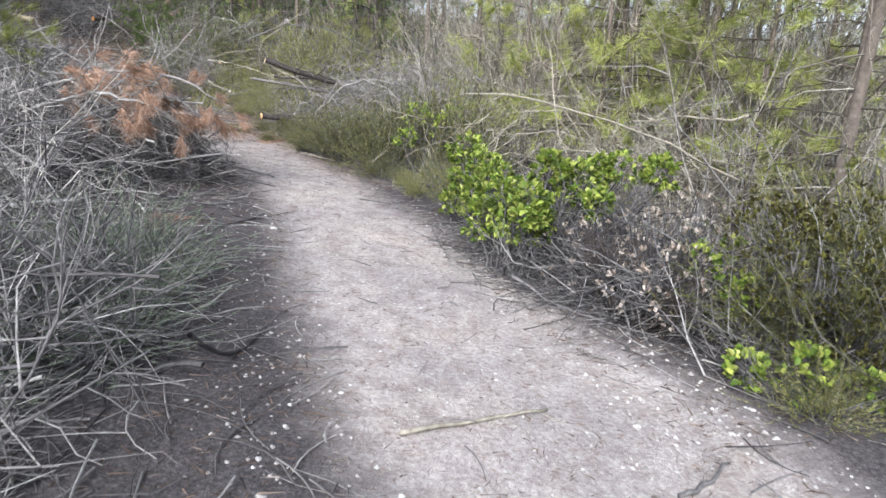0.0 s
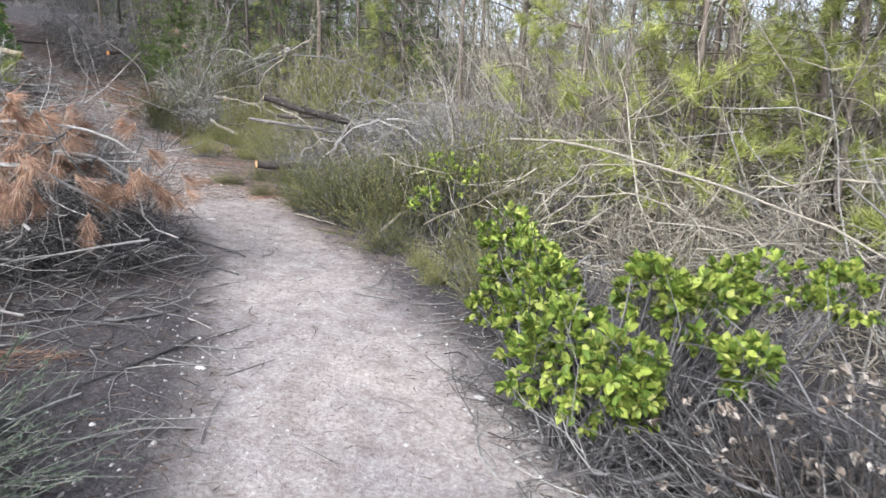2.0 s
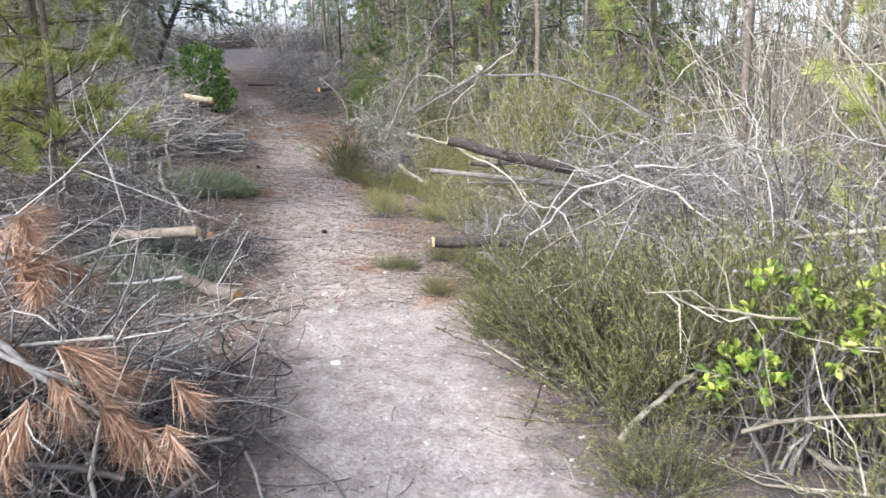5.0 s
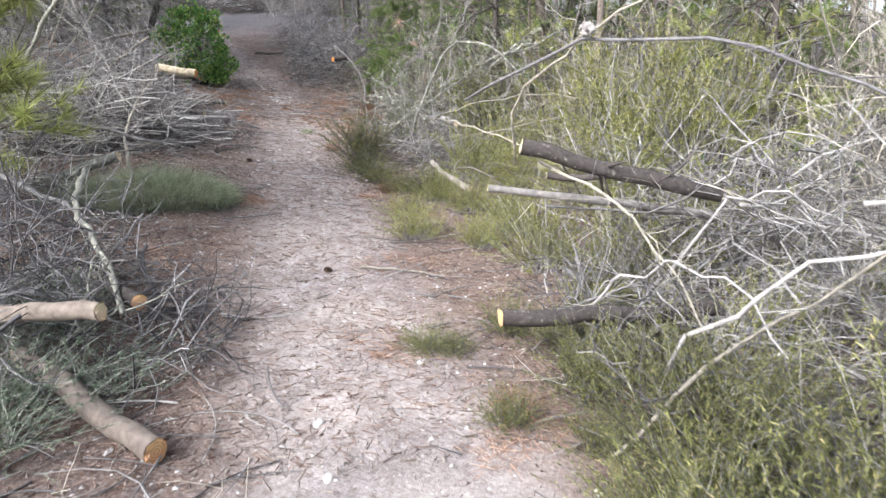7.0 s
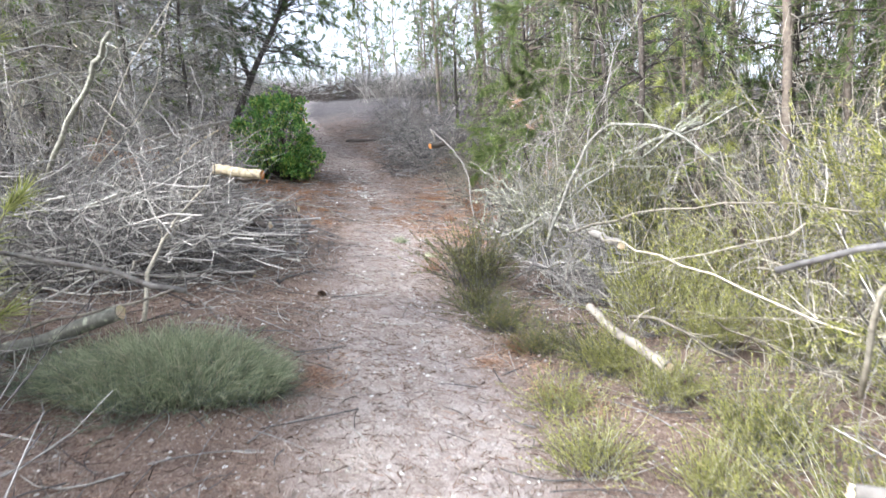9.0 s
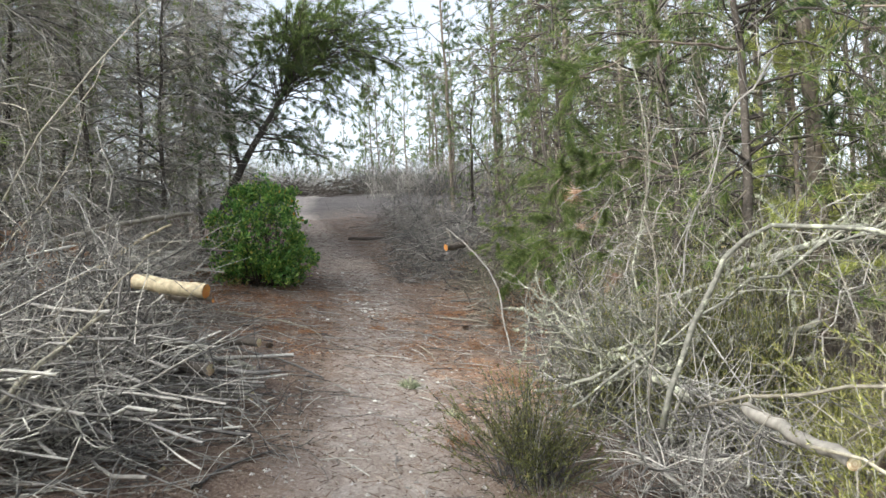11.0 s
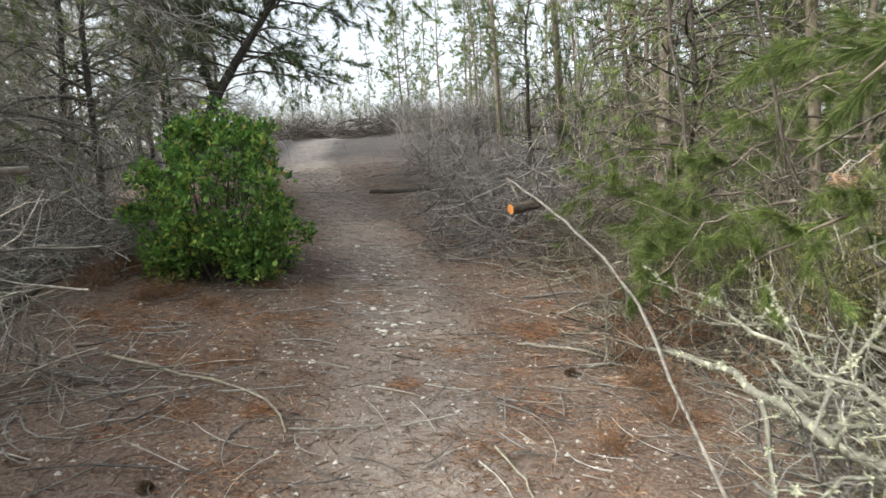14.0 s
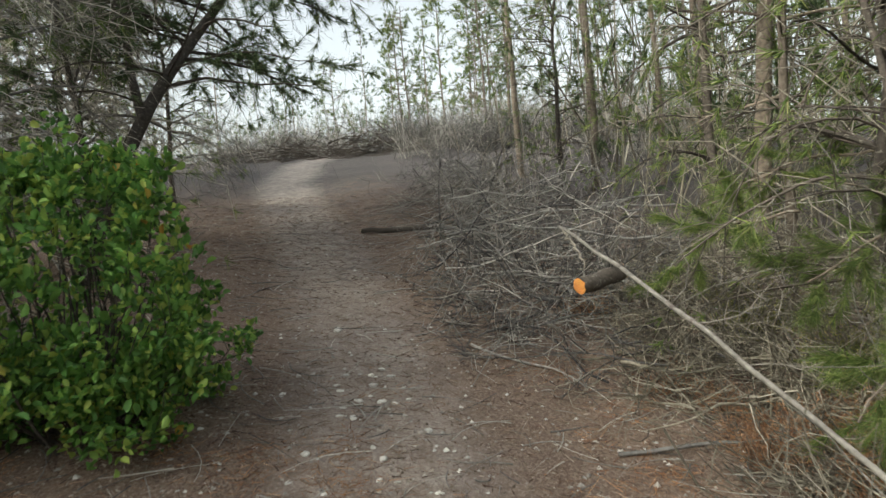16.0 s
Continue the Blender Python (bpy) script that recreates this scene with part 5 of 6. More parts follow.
log("log with a bright orange sawn end on brush", (-10.03, 20.5, 2.53), (-9.88, 20.86, 2.58), 0.054, 0.056, BARK_DARK, CUT_ORANGE, stub=1)
log("dark stick lying at the trail's edge", (-14.7, 23.5, gz(-14.7, 23.5) + 0.04), (-13.7, 24.1, gz(-13.7, 24.1) + 0.06), 0.035, 0.045, BARK_DARK, CUT_PALE)
lt = (LICHEN_TUFT, 120, 10, (0.01, 0.026), 0.011, 1.3, 0.0)
branch("fallen branch thick with pale lichen", [(-6.5, 16.05, 1.28), (-6.0, 16.2, 1.42), (-5.5, 16.45, 1.48), (-4.7, 16.9, 1.75)], 0.014, 0.026, LICHEN, 22, (0.25, 0.7), tuft=lt, rough=0.035)
branch("lichened branch reaching towards the trail", [(-5.6, 17.2, 1.55), (-6.4, 16.9, 1.68), (-6.9, 17.2, 1.9), (-7.3, 17.5, 2.05)], 0.016, 0.008, LICHEN, 18, (0.2, 0.6), tuft=lt)
branch("lichened grey branch on the litter", [(-5.9, 18.2, 1.6), (-6.7, 18.5, 1.7), (-7.3, 18.9, 1.75), (-7.9, 19.2, 1.7)], 0.016, 0.008, LICHEN, 18, (0.2, 0.6), tuft=lt)
branch("thick leaning branch with peeling bark", [(-6.2, 15.6, 1.2), (-5.5, 16.1, 1.75), (-4.8, 16.6, 2.2), (-4.0, 17.2, 2.6)], 0.009, 0.014, LICHEN, 14, (0.3, 0.8), rough=0.03)
branch("upright dead sapling hung with lichen", [(-5.9, 16.9, 1.2), (-6.0, 17.1, 2.2), (-5.9, 17.3, 3.2), (-6.2, 17.7, 4.3)], 0.011, 0.005, LICHEN, 40, (0.3, 1.0), name="dead_sapling", tuft=lt, rough=0.03)
branch("dead sapling with hanging bare twigs", [(-6.9, 18.6, 1.4), (-7.1, 18.4, 2.4), (-7.24, 18.2, 3.2), (-7.4, 18.3, 4.4)], 0.012, 0.006, BARK_DARK, 40, (0.3, 1.0), name="dead_sapling")
branch("dead sapling beside the trail", [(-8.2, 20.6, 1.6), (-8.3, 20.8, 3.0), (-8.5, 21.0, 4.4), (-8.6, 21.1, 5.6)], 0.024, 0.012, BARK_DARK, 36, (0.3, 1.0), name="dead_sapling")
gt = (NEEDLE, 190, 30, (0.08, 0.14), 0.0035, 0.5, 0.4)
for pts in ([(-5.6, 18.0, 3.0), (-6.3, 17.7, 3.2), (-6.9, 17.5, 3.0)], [(-7.2, 20.4, 2.4), (-7.9, 20.2, 2.3), (-8.4, 20.1, 2.0)],
            [(-5.2, 17.4, 3.9), (-5.8, 17.0, 4.0), (-6.4, 16.8, 3.7)], [(-7.6, 21.4, 2.9), (-8.2, 21.1, 2.9), (-8.8, 20.9, 2.5)], [(-6.9, 19.8, 2.9), (-7.5, 19.5, 2.9), (-8.0, 19.3, 2.5)], [(-6.2, 18.6, 2.5), (-6.8, 18.2, 2.5), (-7.3, 18.0, 2.2)], [(-8.3, 22.6, 3.3), (-9.0, 22.3, 3.3), (-9.6, 22.2, 3.0)], [(-6.3, 20.5, 3.3), (-7.2, 20.1, 3.4), (-7.9, 19.9, 3.0)]):
    branch("drooping green pine bough at the trail's edge", pts, 0.014, 0.006, BARK, 16, (0.25, 0.6), name="pine_bough", tuft=gt, group="drooping boughs")
for x, y, z in ((-6.6, 16.95, 2.7), (-7.0, 18.3, 2.6), (-6.5, 17.9, 2.0)):
    branch("twig with a tuft of dead orange needles", [(x + 0.3, y + 0.2, z + 0.2), (x + 0.1, y + 0.05, z + 0.08), (x, y, z)], 0.006, 0.003, TWIG, 3, (0.05, 0.12), tuft=(NEEDLE_DEAD, 6, 26, (0.1, 0.16), 0.003, 0.5, 0.5), group="dead needle tufts")
for x, y, s in ((-4.72, 18.5, 1.0), (-12.8, 27.6, 0.9), (-14.7, 28.4, 0.85), (-11.9, 28.6, 0.8), (-13.6, 29.6, 0.9), (-10.6, 26.4, 0.8)):
    set_down(pines[2], placed(x, y, rng.uniform(0, 360), s))

def needle_patch(x, y, size, n, material=NEEDLE_DEAD):
    n = int(n * 0.7)
    c = rng.normal(0, 0.75, (7, 2)) * size
    k = rng.choice(7, n, p=(0.3, 0.2, 0.15, 0.12, 0.1, 0.08, 0.05))
    spread = rng.uniform(0.1, 0.5, 7)[k] * size
    px, py = x + c[k, 0] + rng.normal(0, 1, n) * spread, y + c[k, 1] + rng.normal(0, 1, n) * spread
    b = Build()
    spines(b, np.column_stack([px, py, ground_z(px, py) + rng.uniform(0.0, 0.02, n)]), rng.normal(0, 1, (n, 3)) * np.array([1, 1, 0.25]), rng.uniform(0.06, 0.14, n), np.full(n, 0.004))
    whole("needle_patch", b, material, "patch of fallen orange-brown pine needles", "needle litter", kind="stuff")


for x, y, size in ((-5.05, 13.75, 0.22), (-4.5, 13.3, 0.18), (-4.1, 12.2, 0.22), (-5.9, 10.9, 0.25), (-5.4, 11.2, 0.2), (-2.5, 10.4, 0.22), (-2.05, 10.8, 0.2), (-5.95, 12.6, 0.25), (-2.05, 5.7, 0.15), (-12.6, 17.7, 0.4), (-12.2, 17.2, 0.4),
                   (-11.5, 17.3, 0.3), (-8.0, 18.6, 0.3), (-7.6, 18.2, 0.35), (-8.8, 19.4, 0.3), (-7.4, 16.7, 0.3), (-6.8, 16.5, 0.3), (-8.1, 19.2, 0.4), (-12.9, 18.4, 0.4), (-7.0, 15.9, 0.2), (-3.4, 10.9, 0.15)):
    needle_patch(x, y, size, int(2600 * size))

for k, x, y, size in ((3, -25.0, 38.0, 0.95), (0, -23.6, 37.4, 0.65), (3, -27.2, 40.2, 1.05), (0, -22.0, 38.6, 0.7), (1, -28.6, 41.2, 0.7), (3, -24.2, 41.5, 1.1), (0, -20.6, 37.2, 0.7), (3, -21.6, 35.6, 0.8), (1, -26.2, 36.6, 0.5), (3, -29.5, 38.2, 0.8),
                     (0, -30.5, 36.5, 0.6), (3, -19.2, 34.6, 0.9), (0, -17.6, 33.2, 0.8)):
    set_down(pines[k], placed(x, y, rng.uniform(0, 360), size))
for x, y, size, turn in ((-6.1, 19.0, 0.8, 20), (-5.2, 17.7, 0.85, 100), (-6.9, 21.0, 0.8, 200), (-7.7, 22.4, 0.85, 300), (-5.0, 19.9, 0.9, 60)):
    set_down(droopers[1], placed(x, y, turn, size))
rust = heath_proto("dead_bush", "low dead bush with rust-brown needles", RUST, "dead rust-brown bushes", 90, (0.03, 0.07), 40, 0.009, 0.8, TWIG_BROWN)
for x, y, size, tall in ((-7.0, 19.7, 0.85, 0.75), (-8.0, 18.5, 0.5, 0.4), (-7.7, 18.1, 0.45, 0.4), (-8.3, 19.25, 0.5, 0.4), (-7.3, 19.3, 0.5, 0.5), (-12.75, 17.8, 0.6, 0.45), (-12.3, 17.3, 0.5, 0.35), (-11.65, 17.4, 0.45, 0.3), (-13.2, 18.3, 0.6, 0.5),
                         (-7.85, 17.6, 0.35, 0.3), (-9.0, 20.3, 0.5, 0.35), (-5.05, 13.85, 0.35, 0.25), (-4.6, 13.35, 0.3, 0.2), (-6.9, 16.6, 0.4, 0.35), (-8.4, 20.3, 0.55, 0.5), (-7.5, 18.9, 0.5, 0.5), (-9.6, 20.9, 0.45, 0.35),
                         (-12.35, 18.0, 0.65, 0.5), (-11.7, 17.55, 0.5, 0.4), (-12.5, 17.5, 0.7, 0.5), (-13.0, 17.9, 0.8, 0.6), (-8.4, 20.0, 0.7, 0.6), (-8.8, 20.6, 0.6, 0.5), (-7.9, 19.4, 0.7, 0.6), (-11.2, 17.6, 0.35, 0.25), (-8.27, 18.86, 0.4, 0.35), (-8.55, 19.5, 0.4, 0.3), (-13.6, 17.5, 0.6, 0.5), (-6.7, 15.3, 0.3, 0.25), (-10.6, 22.0, 0.6, 0.5), (-2.6, 10.6, 0.3, 0.2)):
    set_down(rust, placed(x, y, rng.uniform(0, 360), size, tall))


def arcs(n, box, low, high, way, spread, material, label, group, thick=(0.005, 0.011)):
    """Bowed dead branches that spring up and bend down again."""
    for _ in range(n):
        x, y = rng.uniform(box[0], box[1]), rng.uniform(box[2], box[3])
        a, L, top = radians(way + rng.normal(0, spread)), rng.uniform(0.9, 2.0), rng.uniform(low, high)
        g0 = gz(x, y)
        pts = [(x + L * q * math.cos(a), y + L * q * math.sin(a), g0 + top * h) for q, h in ((0, 0.35), (0.25, 0.85), (0.5, 1.0), (0.75, 0.9), (1.0, 0.55))]
        r = rng.uniform(*thick)
        branch(label, pts, r, r * 0.5, material, 5, (0.2, 0.6), rough=0.03, group=group, k=12)


arcs(14, (0.2, 2.2, 8.4, 9.8), 0.7, 1.25, -15, 35, TWIG_TAN, "bowed pale dead branch over the bushes", "bowed branches")
arcs(10, (-2.4, -0.6, 10.6, 12.4), 0.6, 1.2, -25, 40, TWIG, "bowed grey dead branch above logs", "bowed branches")
arcs(10, (-5.3, -3.4, 14.4, 16.2), 0.6, 1.3, -40, 50, TWIG_BROWN, "bowed dry branch beside a root tangle", "bowed branches", (0.003, 0.006))
arcs(18, (-7.0, -5.0, 16.4, 19.2), 0.6, 1.8, 0, 60, TWIG_BROWN, "bowed dry branch beside the trail", "bowed branches", (0.004, 0.008))
arcs(10, (-11.2, -9.4, 12.2, 13.6), 0.7, 1.5, 200, 50, TWIG, "bowed grey branch in the heap", "bowed branches", (0.005, 0.009))
brush_pile("grey twigs strewn under the orange-ended log", -9.2, 20.9, 1.2, 0.6, 0.35, 130, 60, 900, TWIG_BROWN, (0.4, 1.1), toward=140)
brush_pile("thin dead twigs on red litter", -8.2, 19.4, 1.0, 0.5, 0.25, 125, 45, 600, TWIG_BROWN, (0.4, 1.0), toward=140)
brush_pile("heaped dead branches under dark conifers", -13.1, 15.5, 1.4, 0.9, 1.2, 55, 90, 1700, TWIG, (0.6, 1.5))

# ---- litter ----
def litter(name, label, n, low, high, span, material, length, width, lift=0.004, seed=1, curl=0.25, left=0, tube=False):
    r = np.random.default_rng(seed)
    j = r.uniform(*span, n)
    k = j.astype(int)
    f = (j - k)[:, None]
    c = TRAIL[k] * (1 - f) + TRAIL[k + 1] * f
    e = unit(TRAIL[k + 1] - TRAIL[k])
    half = TRAIL_W[k] * (1 - f[:, 0]) + TRAIL_W[k + 1] * f[:, 0]
    lat = (half + r.uniform(low, high, n)) * np.where(r.random(n) < 0.5, 1, -1)
    if low < -0.4:
        lat = r.uniform(-1, 1, n) * (half + high)
    x, y = c[:, 0] - e[:, 1] * lat, c[:, 1] + e[:, 0] * lat
    a = r.uniform(0, 2 * math.pi, n)
    L = r.uniform(*length, n)
    K = 5 if tube else 3
    u = (np.linspace(-0.5, 0.5, K)[None] * L[:, None])
    bow = (r.normal(0, curl, n) * L)[:, None] * (0.25 - np.linspace(-0.5, 0.5, K)[None] ** 2) * 4 * 0.4
    px, py = x[:, None] + u * np.cos(a)[:, None] - bow * np.sin(a)[:, None], y[:, None] + u * np.sin(a)[:, None] + bow * np.cos(a)[:, None]
    pz = ground_z(px, py) + lift
    P = np.stack([px, py, pz], -1)
    b = Build()
    if tube:
        P[:, :, 2] += r.uniform(0, 0.03, n)[:, None]
        tubes(b, P, taper(r.uniform(*width, n), K, 0.5), 4)
    else:
        spines(b, P[:, 0] + np.array([0, 0, 0.003]), P[:, -1] - P[:, 0] + rng.normal(0, 0.12, (n, 3)) * L[:, None] * np.array([0, 0, 1]), L, r.uniform(*width, n))
    return whole(name, b, material, label, "litter", kind="stuff")


litter("needle_litter", "brown needles and chips strewn beside the trail", 30000, 0.0, 2.8, (1.5, 11), CHIP, (0.03, 0.12), (0.003, 0.008), 0.003, 21)
litter("needle_litter", "fallen red-brown pine needles on the trail", 72000, -0.6, 2.8, (7, 15.5), LITTER_RED, (0.04, 0.14), (0.003, 0.007), 0.003, 22)
litter("needle_litter", "pale dry flakes among red needles", 18000, -0.6, 2.6, (7, 15), LEAF_DEAD, (0.012, 0.04), (0.006, 0.018), 0.003, 27)
litter("leaf_litter", "curled dry leaves and bark flakes on the forest floor", 5000, -0.5, 2.6, (8.5, 15), LEAF_DEAD, (0.02, 0.045), (0.008, 0.02), 0.004, 29)
litter("trail_litter", "small chips and needles on pale sand", 9000, -0.6, 0.1, (1.5, 12), CHIP, (0.015, 0.07), (0.002, 0.006), 0.002, 23)
litter("twig_litter", "thin dark twigs lying beside the trail", 900, -0.05, 1.6, (2, 12), TWIG_DARK, (0.12, 0.55), (0.0025, 0.006), 0.005, 24, tube=True)
litter("twig_litter", "thin grey twigs lying along the trail", 620, -0.15, 1.4, (2, 14), TWIG, (0.12, 0.5), (0.002, 0.006), 0.005, 25, tube=True)
litter("twig_litter", "thin twigs on the trodden sand", 140, -0.6, 0.0, (2, 13), TWIG_DARK, (0.06, 0.25), (0.0018, 0.004), 0.003, 26, tube=True)
litter("twig_litter", "thin pale twigs on red needle litter", 1100, -0.6, 2.2, (9.5, 15), TWIG, (0.08, 0.5), (0.0018, 0.005), 0.005, 28, tube=True)


def stone_litter(label, n, span, low, high, size, seed):
    r = np.random.default_rng(seed)
    j = r.uniform(*span, n)
    k = j.astype(int)
    f = (j - k)[:, None]
    c, e = TRAIL[k] * (1 - f) + TRAIL[k + 1] * f, unit(TRAIL[k + 1] - TRAIL[k])
    lat = r.uniform(low, high, n)
    x, y = c[:, 0] - e[:, 1] * lat, c[:, 1] + e[:, 0] * lat
    o = np.array([(0, 0, 0.7), (1, 0, 0), (0.3, 0.95, 0), (-0.8, 0.6, 0), (-0.8, -0.6, 0), (0.3, -0.95, 0)])
    s = r.uniform(*size, n) * r.uniform(0.5, 1.0, n)
    V = o[None] * (s[:, None, None] * r.uniform(0.6, 1.3, (n, 6, 1)))
    V = V + np.stack([x, y, ground_z(x, y)], 1)[:, None]
    i = np.arange(n)[:, None] * 6
    F = np.concatenate([np.stack([i[:, 0], i[:, 0] + q, i[:, 0] + (q % 5) + 1], 1) for q in range(1, 6)])
    return whole("gravel", Build().add(V, F), STONE, label, "gravel", kind="stuff", smooth=False)


stone_litter("small pale pebbles along the sandy trail", 3600, (1.5, 12), -1.3, 1.3, (0.006, 0.018), 31)
stone_litter("white gravel at the sandy trail's edge", 800, (2.2, 5.2), -1.25, -0.55, (0.006, 0.018), 33)
stone_litter("pale gravel beside the trail", 420, (2.5, 8), 0.45, 1.1, (0.005, 0.016), 34)
stone_litter("white pebbles scattered in red litter", 3600, (8, 15), -2.0, 2.0, (0.006, 0.022), 32)
stone_litter("white stone chips in red litter", 700, (9, 14), -1.6, 2.2, (0.012, 0.03), 35)

stones = [pebble_mesh(0.4), pebble_mesh(0.55), pebble_mesh(0.3)]
spots = [(0.063, 6.087, 0.03), (-1.375, 5.95, 0.03), (-2.59, 9.05, 0.04), (-3.3, 10.05, 0.035), (-12.22, 20.47, 0.055), (-8.77, 16.2, 0.03), (-8.67, 17.43, 0.024), (-2.7, 7.05, 0.04), (-2.1, 10.15, 0.025), (-3.05, 9.75, 0.03)]
for q in range(46):
    f = rng.random()
    spots.append((-9.5 - 1.9 * f + rng.normal(0, 0.16), 17.9 + 2.0 * f + rng.normal(0, 0.16), rng.uniform(0.016, 0.042)))
for k, (x, y, s) in enumerate(spots):
    o = new("stone", stones[k % 3])
    o.matrix_world = pose(x, y, gz(x, y) + s * 0.02, rng.uniform(-12, 12), 0, rng.uniform(0, 360)) @ Matrix.Diagonal((s, s * rng.uniform(0.5, 0.85), s * 0.8, 1))
    tagged(o, "small white stone on the trail", "stone", "white stones")
cones = [cone_mesh(CONE), cone_mesh(CONE_GREY)]
for x, y, z, k, s in ((-4.36, 11.71, None, 0, 0.03), (-8.42, 18.33, None, 0, 0.04), (-0.42, 9.39, 0.62, 1, 0.04), (-2.4, 11.15, 2.08, 1, 0.045), (-2.5, 6.75, 1.05, 0, 0.045), (-9.1, 15.9, None, 0, 0.035), (-6.9, 13.9, None, 0, 0.035)):
    o = new("pine_cone", cones[k])
    o.matrix_world = pose(x, y, z or gz(x, y) + s * 0.6, 80, 0, rng.uniform(0, 360)) @ Matrix.Diagonal((s, s, s, 1))
    tagged(o, "old grey pine cone on a branch" if z else "brown pine cone lying on the ground", "pine cone", "pine cones")


def stick(label, pts, thick, material=TWIG, twigs=4):
    P = [(x, y, gz(x, y) + h) for x, y, h in pts]
    return branch(label, P, thick, thick * 0.5, material, twigs, (0.08, 0.3), name="stick", rough=0.006, sides=5, k=9, category="stick")


stick("forked pale stick lying on red litter", [(-10.6, 16.5, 0.04), (-10.0, 16.6, 0.03), (-9.45, 16.85, 0.02), (-9.1, 16.6, 0.02)], 0.011, TWIG_TAN, 7)
stick("thin pale stick on red litter", [(-8.95, 18.6, 0.02), (-8.6, 18.75, 0.02), (-8.3, 18.75, 0.02)], 0.009, TWIG_TAN, 1)
stick("curved white stick on the litter", [(-8.3, 17.2, 0.02), (-8.0, 17.0, 0.02), (-7.85, 16.8, 0.02)], 0.008, TWIG_TAN, 1)
stick("dark bent stick on the trail", [(-2.9, 8.5, 0.02), (-2.5, 8.2, 0.02), (-2.1, 8.1, 0.02), (-1.85, 7.95, 0.01)], 0.012, TWIG_DARK, 3)
stick("grey stick across the trail's edge", [(-2.5, 8.1, 0.02), (-2.0, 7.7, 0.02), (-2.2, 7.4, 0.02)], 0.009, TWIG, 2)
stick("white curved stick beside the sand", [(-1.9, 9.7, 0.02), (-1.6, 9.45, 0.03), (-1.35, 9.35, 0.02)], 0.01, TWIG_TAN, 1)
stick("pale peeled stick on the sand", [(-4.2, 11.9, 0.02), (-3.8, 12.05, 0.02), (-3.6, 12.05, 0.02)], 0.01, BARE_WOOD, 1)
stick("long grey stick by the sawn logs", [(-4.0, 9.0, 0.03), (-3.5, 9.3, 0.02), (-3.1, 9.35, 0.02)], 0.012, TWIG_TAN, 4)
stick("short stick with a pale broken end", [(-1.95, 4.6, 0.03), (-1.7, 4.5, 0.03)], 0.016, TWIG, 1)
stick("dark stick on pale sand", [(-0.2, 3.2, 0.02), (0.1, 3.35, 0.02), (0.45, 3.5, 0.02)], 0.012, TWIG_TAN, 3)
stick("bent dark stick on gravel", [(0.85, 2.95, 0.02), (1.0, 3.05, 0.02), (1.15, 3.2, 0.02)], 0.012, TWIG_DARK, 1)
stick("dark stick under the dead twigs", [(-9.5, 15.4, 0.03), (-8.8, 15.7, 0.03), (-8.2, 15.65, 0.02)], 0.014, TWIG_DARK, 3)
stick("grey stick crossing the litter", [(-7.9, 19.1, 0.02), (-8.4, 19.5, 0.03), (-8.9, 19.7, 0.02)], 0.012, TWIG, 4)
stick("bowed dark stick beside the trail", [(-9.6, 19.9, 0.02), (-9.1, 20.3, 0.05), (-8.7, 20.6, 0.03)], 0.014, TWIG_DARK, 4)

# ---- more growth and brushwood along the walk ----
for x, y, size, tall in ((-1.85, 4.75, 0.9, 0.62), (-1.7, 4.2, 0.7, 0.5), (-2.1, 4.3, 0.9, 0.6), (-1.6, 3.6, 0.75, 0.55), (-1.9, 3.15, 0.8, 0.65), (-2.25, 3.8, 0.9, 0.75), (-1.75, 4.45, 0.8, 0.6), (-2.4, 4.6, 0.9, 0.75), (-4.3, 9.25, 0.6, 0.6), (-4.6, 9.55, 0.8, 0.7), (-5.0, 10.0, 0.7, 0.7)):
    set_down(heather, placed(x, y, rng.uniform(0, 360), size, tall))
brush_pile("grey dead branches heaped over heather", -1.95, 3.3, 1.0, 0.55, 0.5, 100, 50, 800, TWIG_DARK, (0.4, 1.1), (0.003, 0.008), toward=60, cross=0.9, single=3)
# low dark twigs added as the shadow beneath the branches over the heather
brush_pile("twigs dark as shadow low under grey branches", -1.8, 3.3, 1.2, 0.6, 0.25, 100, 60, 1100, TWIG_DARK, (0.4, 1.2), toward=80, cross=0.9)
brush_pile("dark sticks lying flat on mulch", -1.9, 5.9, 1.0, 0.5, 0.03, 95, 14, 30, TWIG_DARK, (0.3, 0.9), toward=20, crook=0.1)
# fills the heap's foot with dark twigs to imitate the shade there
brush_pile("dense shade-dark base of a branch heap", -3.15, 7.3, 0.8, 0.7, 0.5, 70, 120, 2000, TWIG_DARK, (0.5, 1.3), toward=15)
brush_pile("long straight felled branches lying flat", -8.5, 13.8, 1.8, 0.9, 0.3, 50, 190, 500, TWIG_DARK, (0.8, 2.3), (0.006, 0.013), flat=0.08, toward=30, cross=0.3, crook=0.06)
brush_pile("long grey felled branches lying flat", -8.9, 13.3, 1.8, 0.9, 0.4, 50, 130, 500, TWIG, (0.8, 2.3), (0.005, 0.012), flat=0.1, toward=25, cross=0.35, crook=0.07)
log("grey lichened log behind the tussock", (-6.85, 12.1, 1.3), (-7.75, 11.7, 1.05), 0.045, 0.05, LICHEN, CUT_PALE)

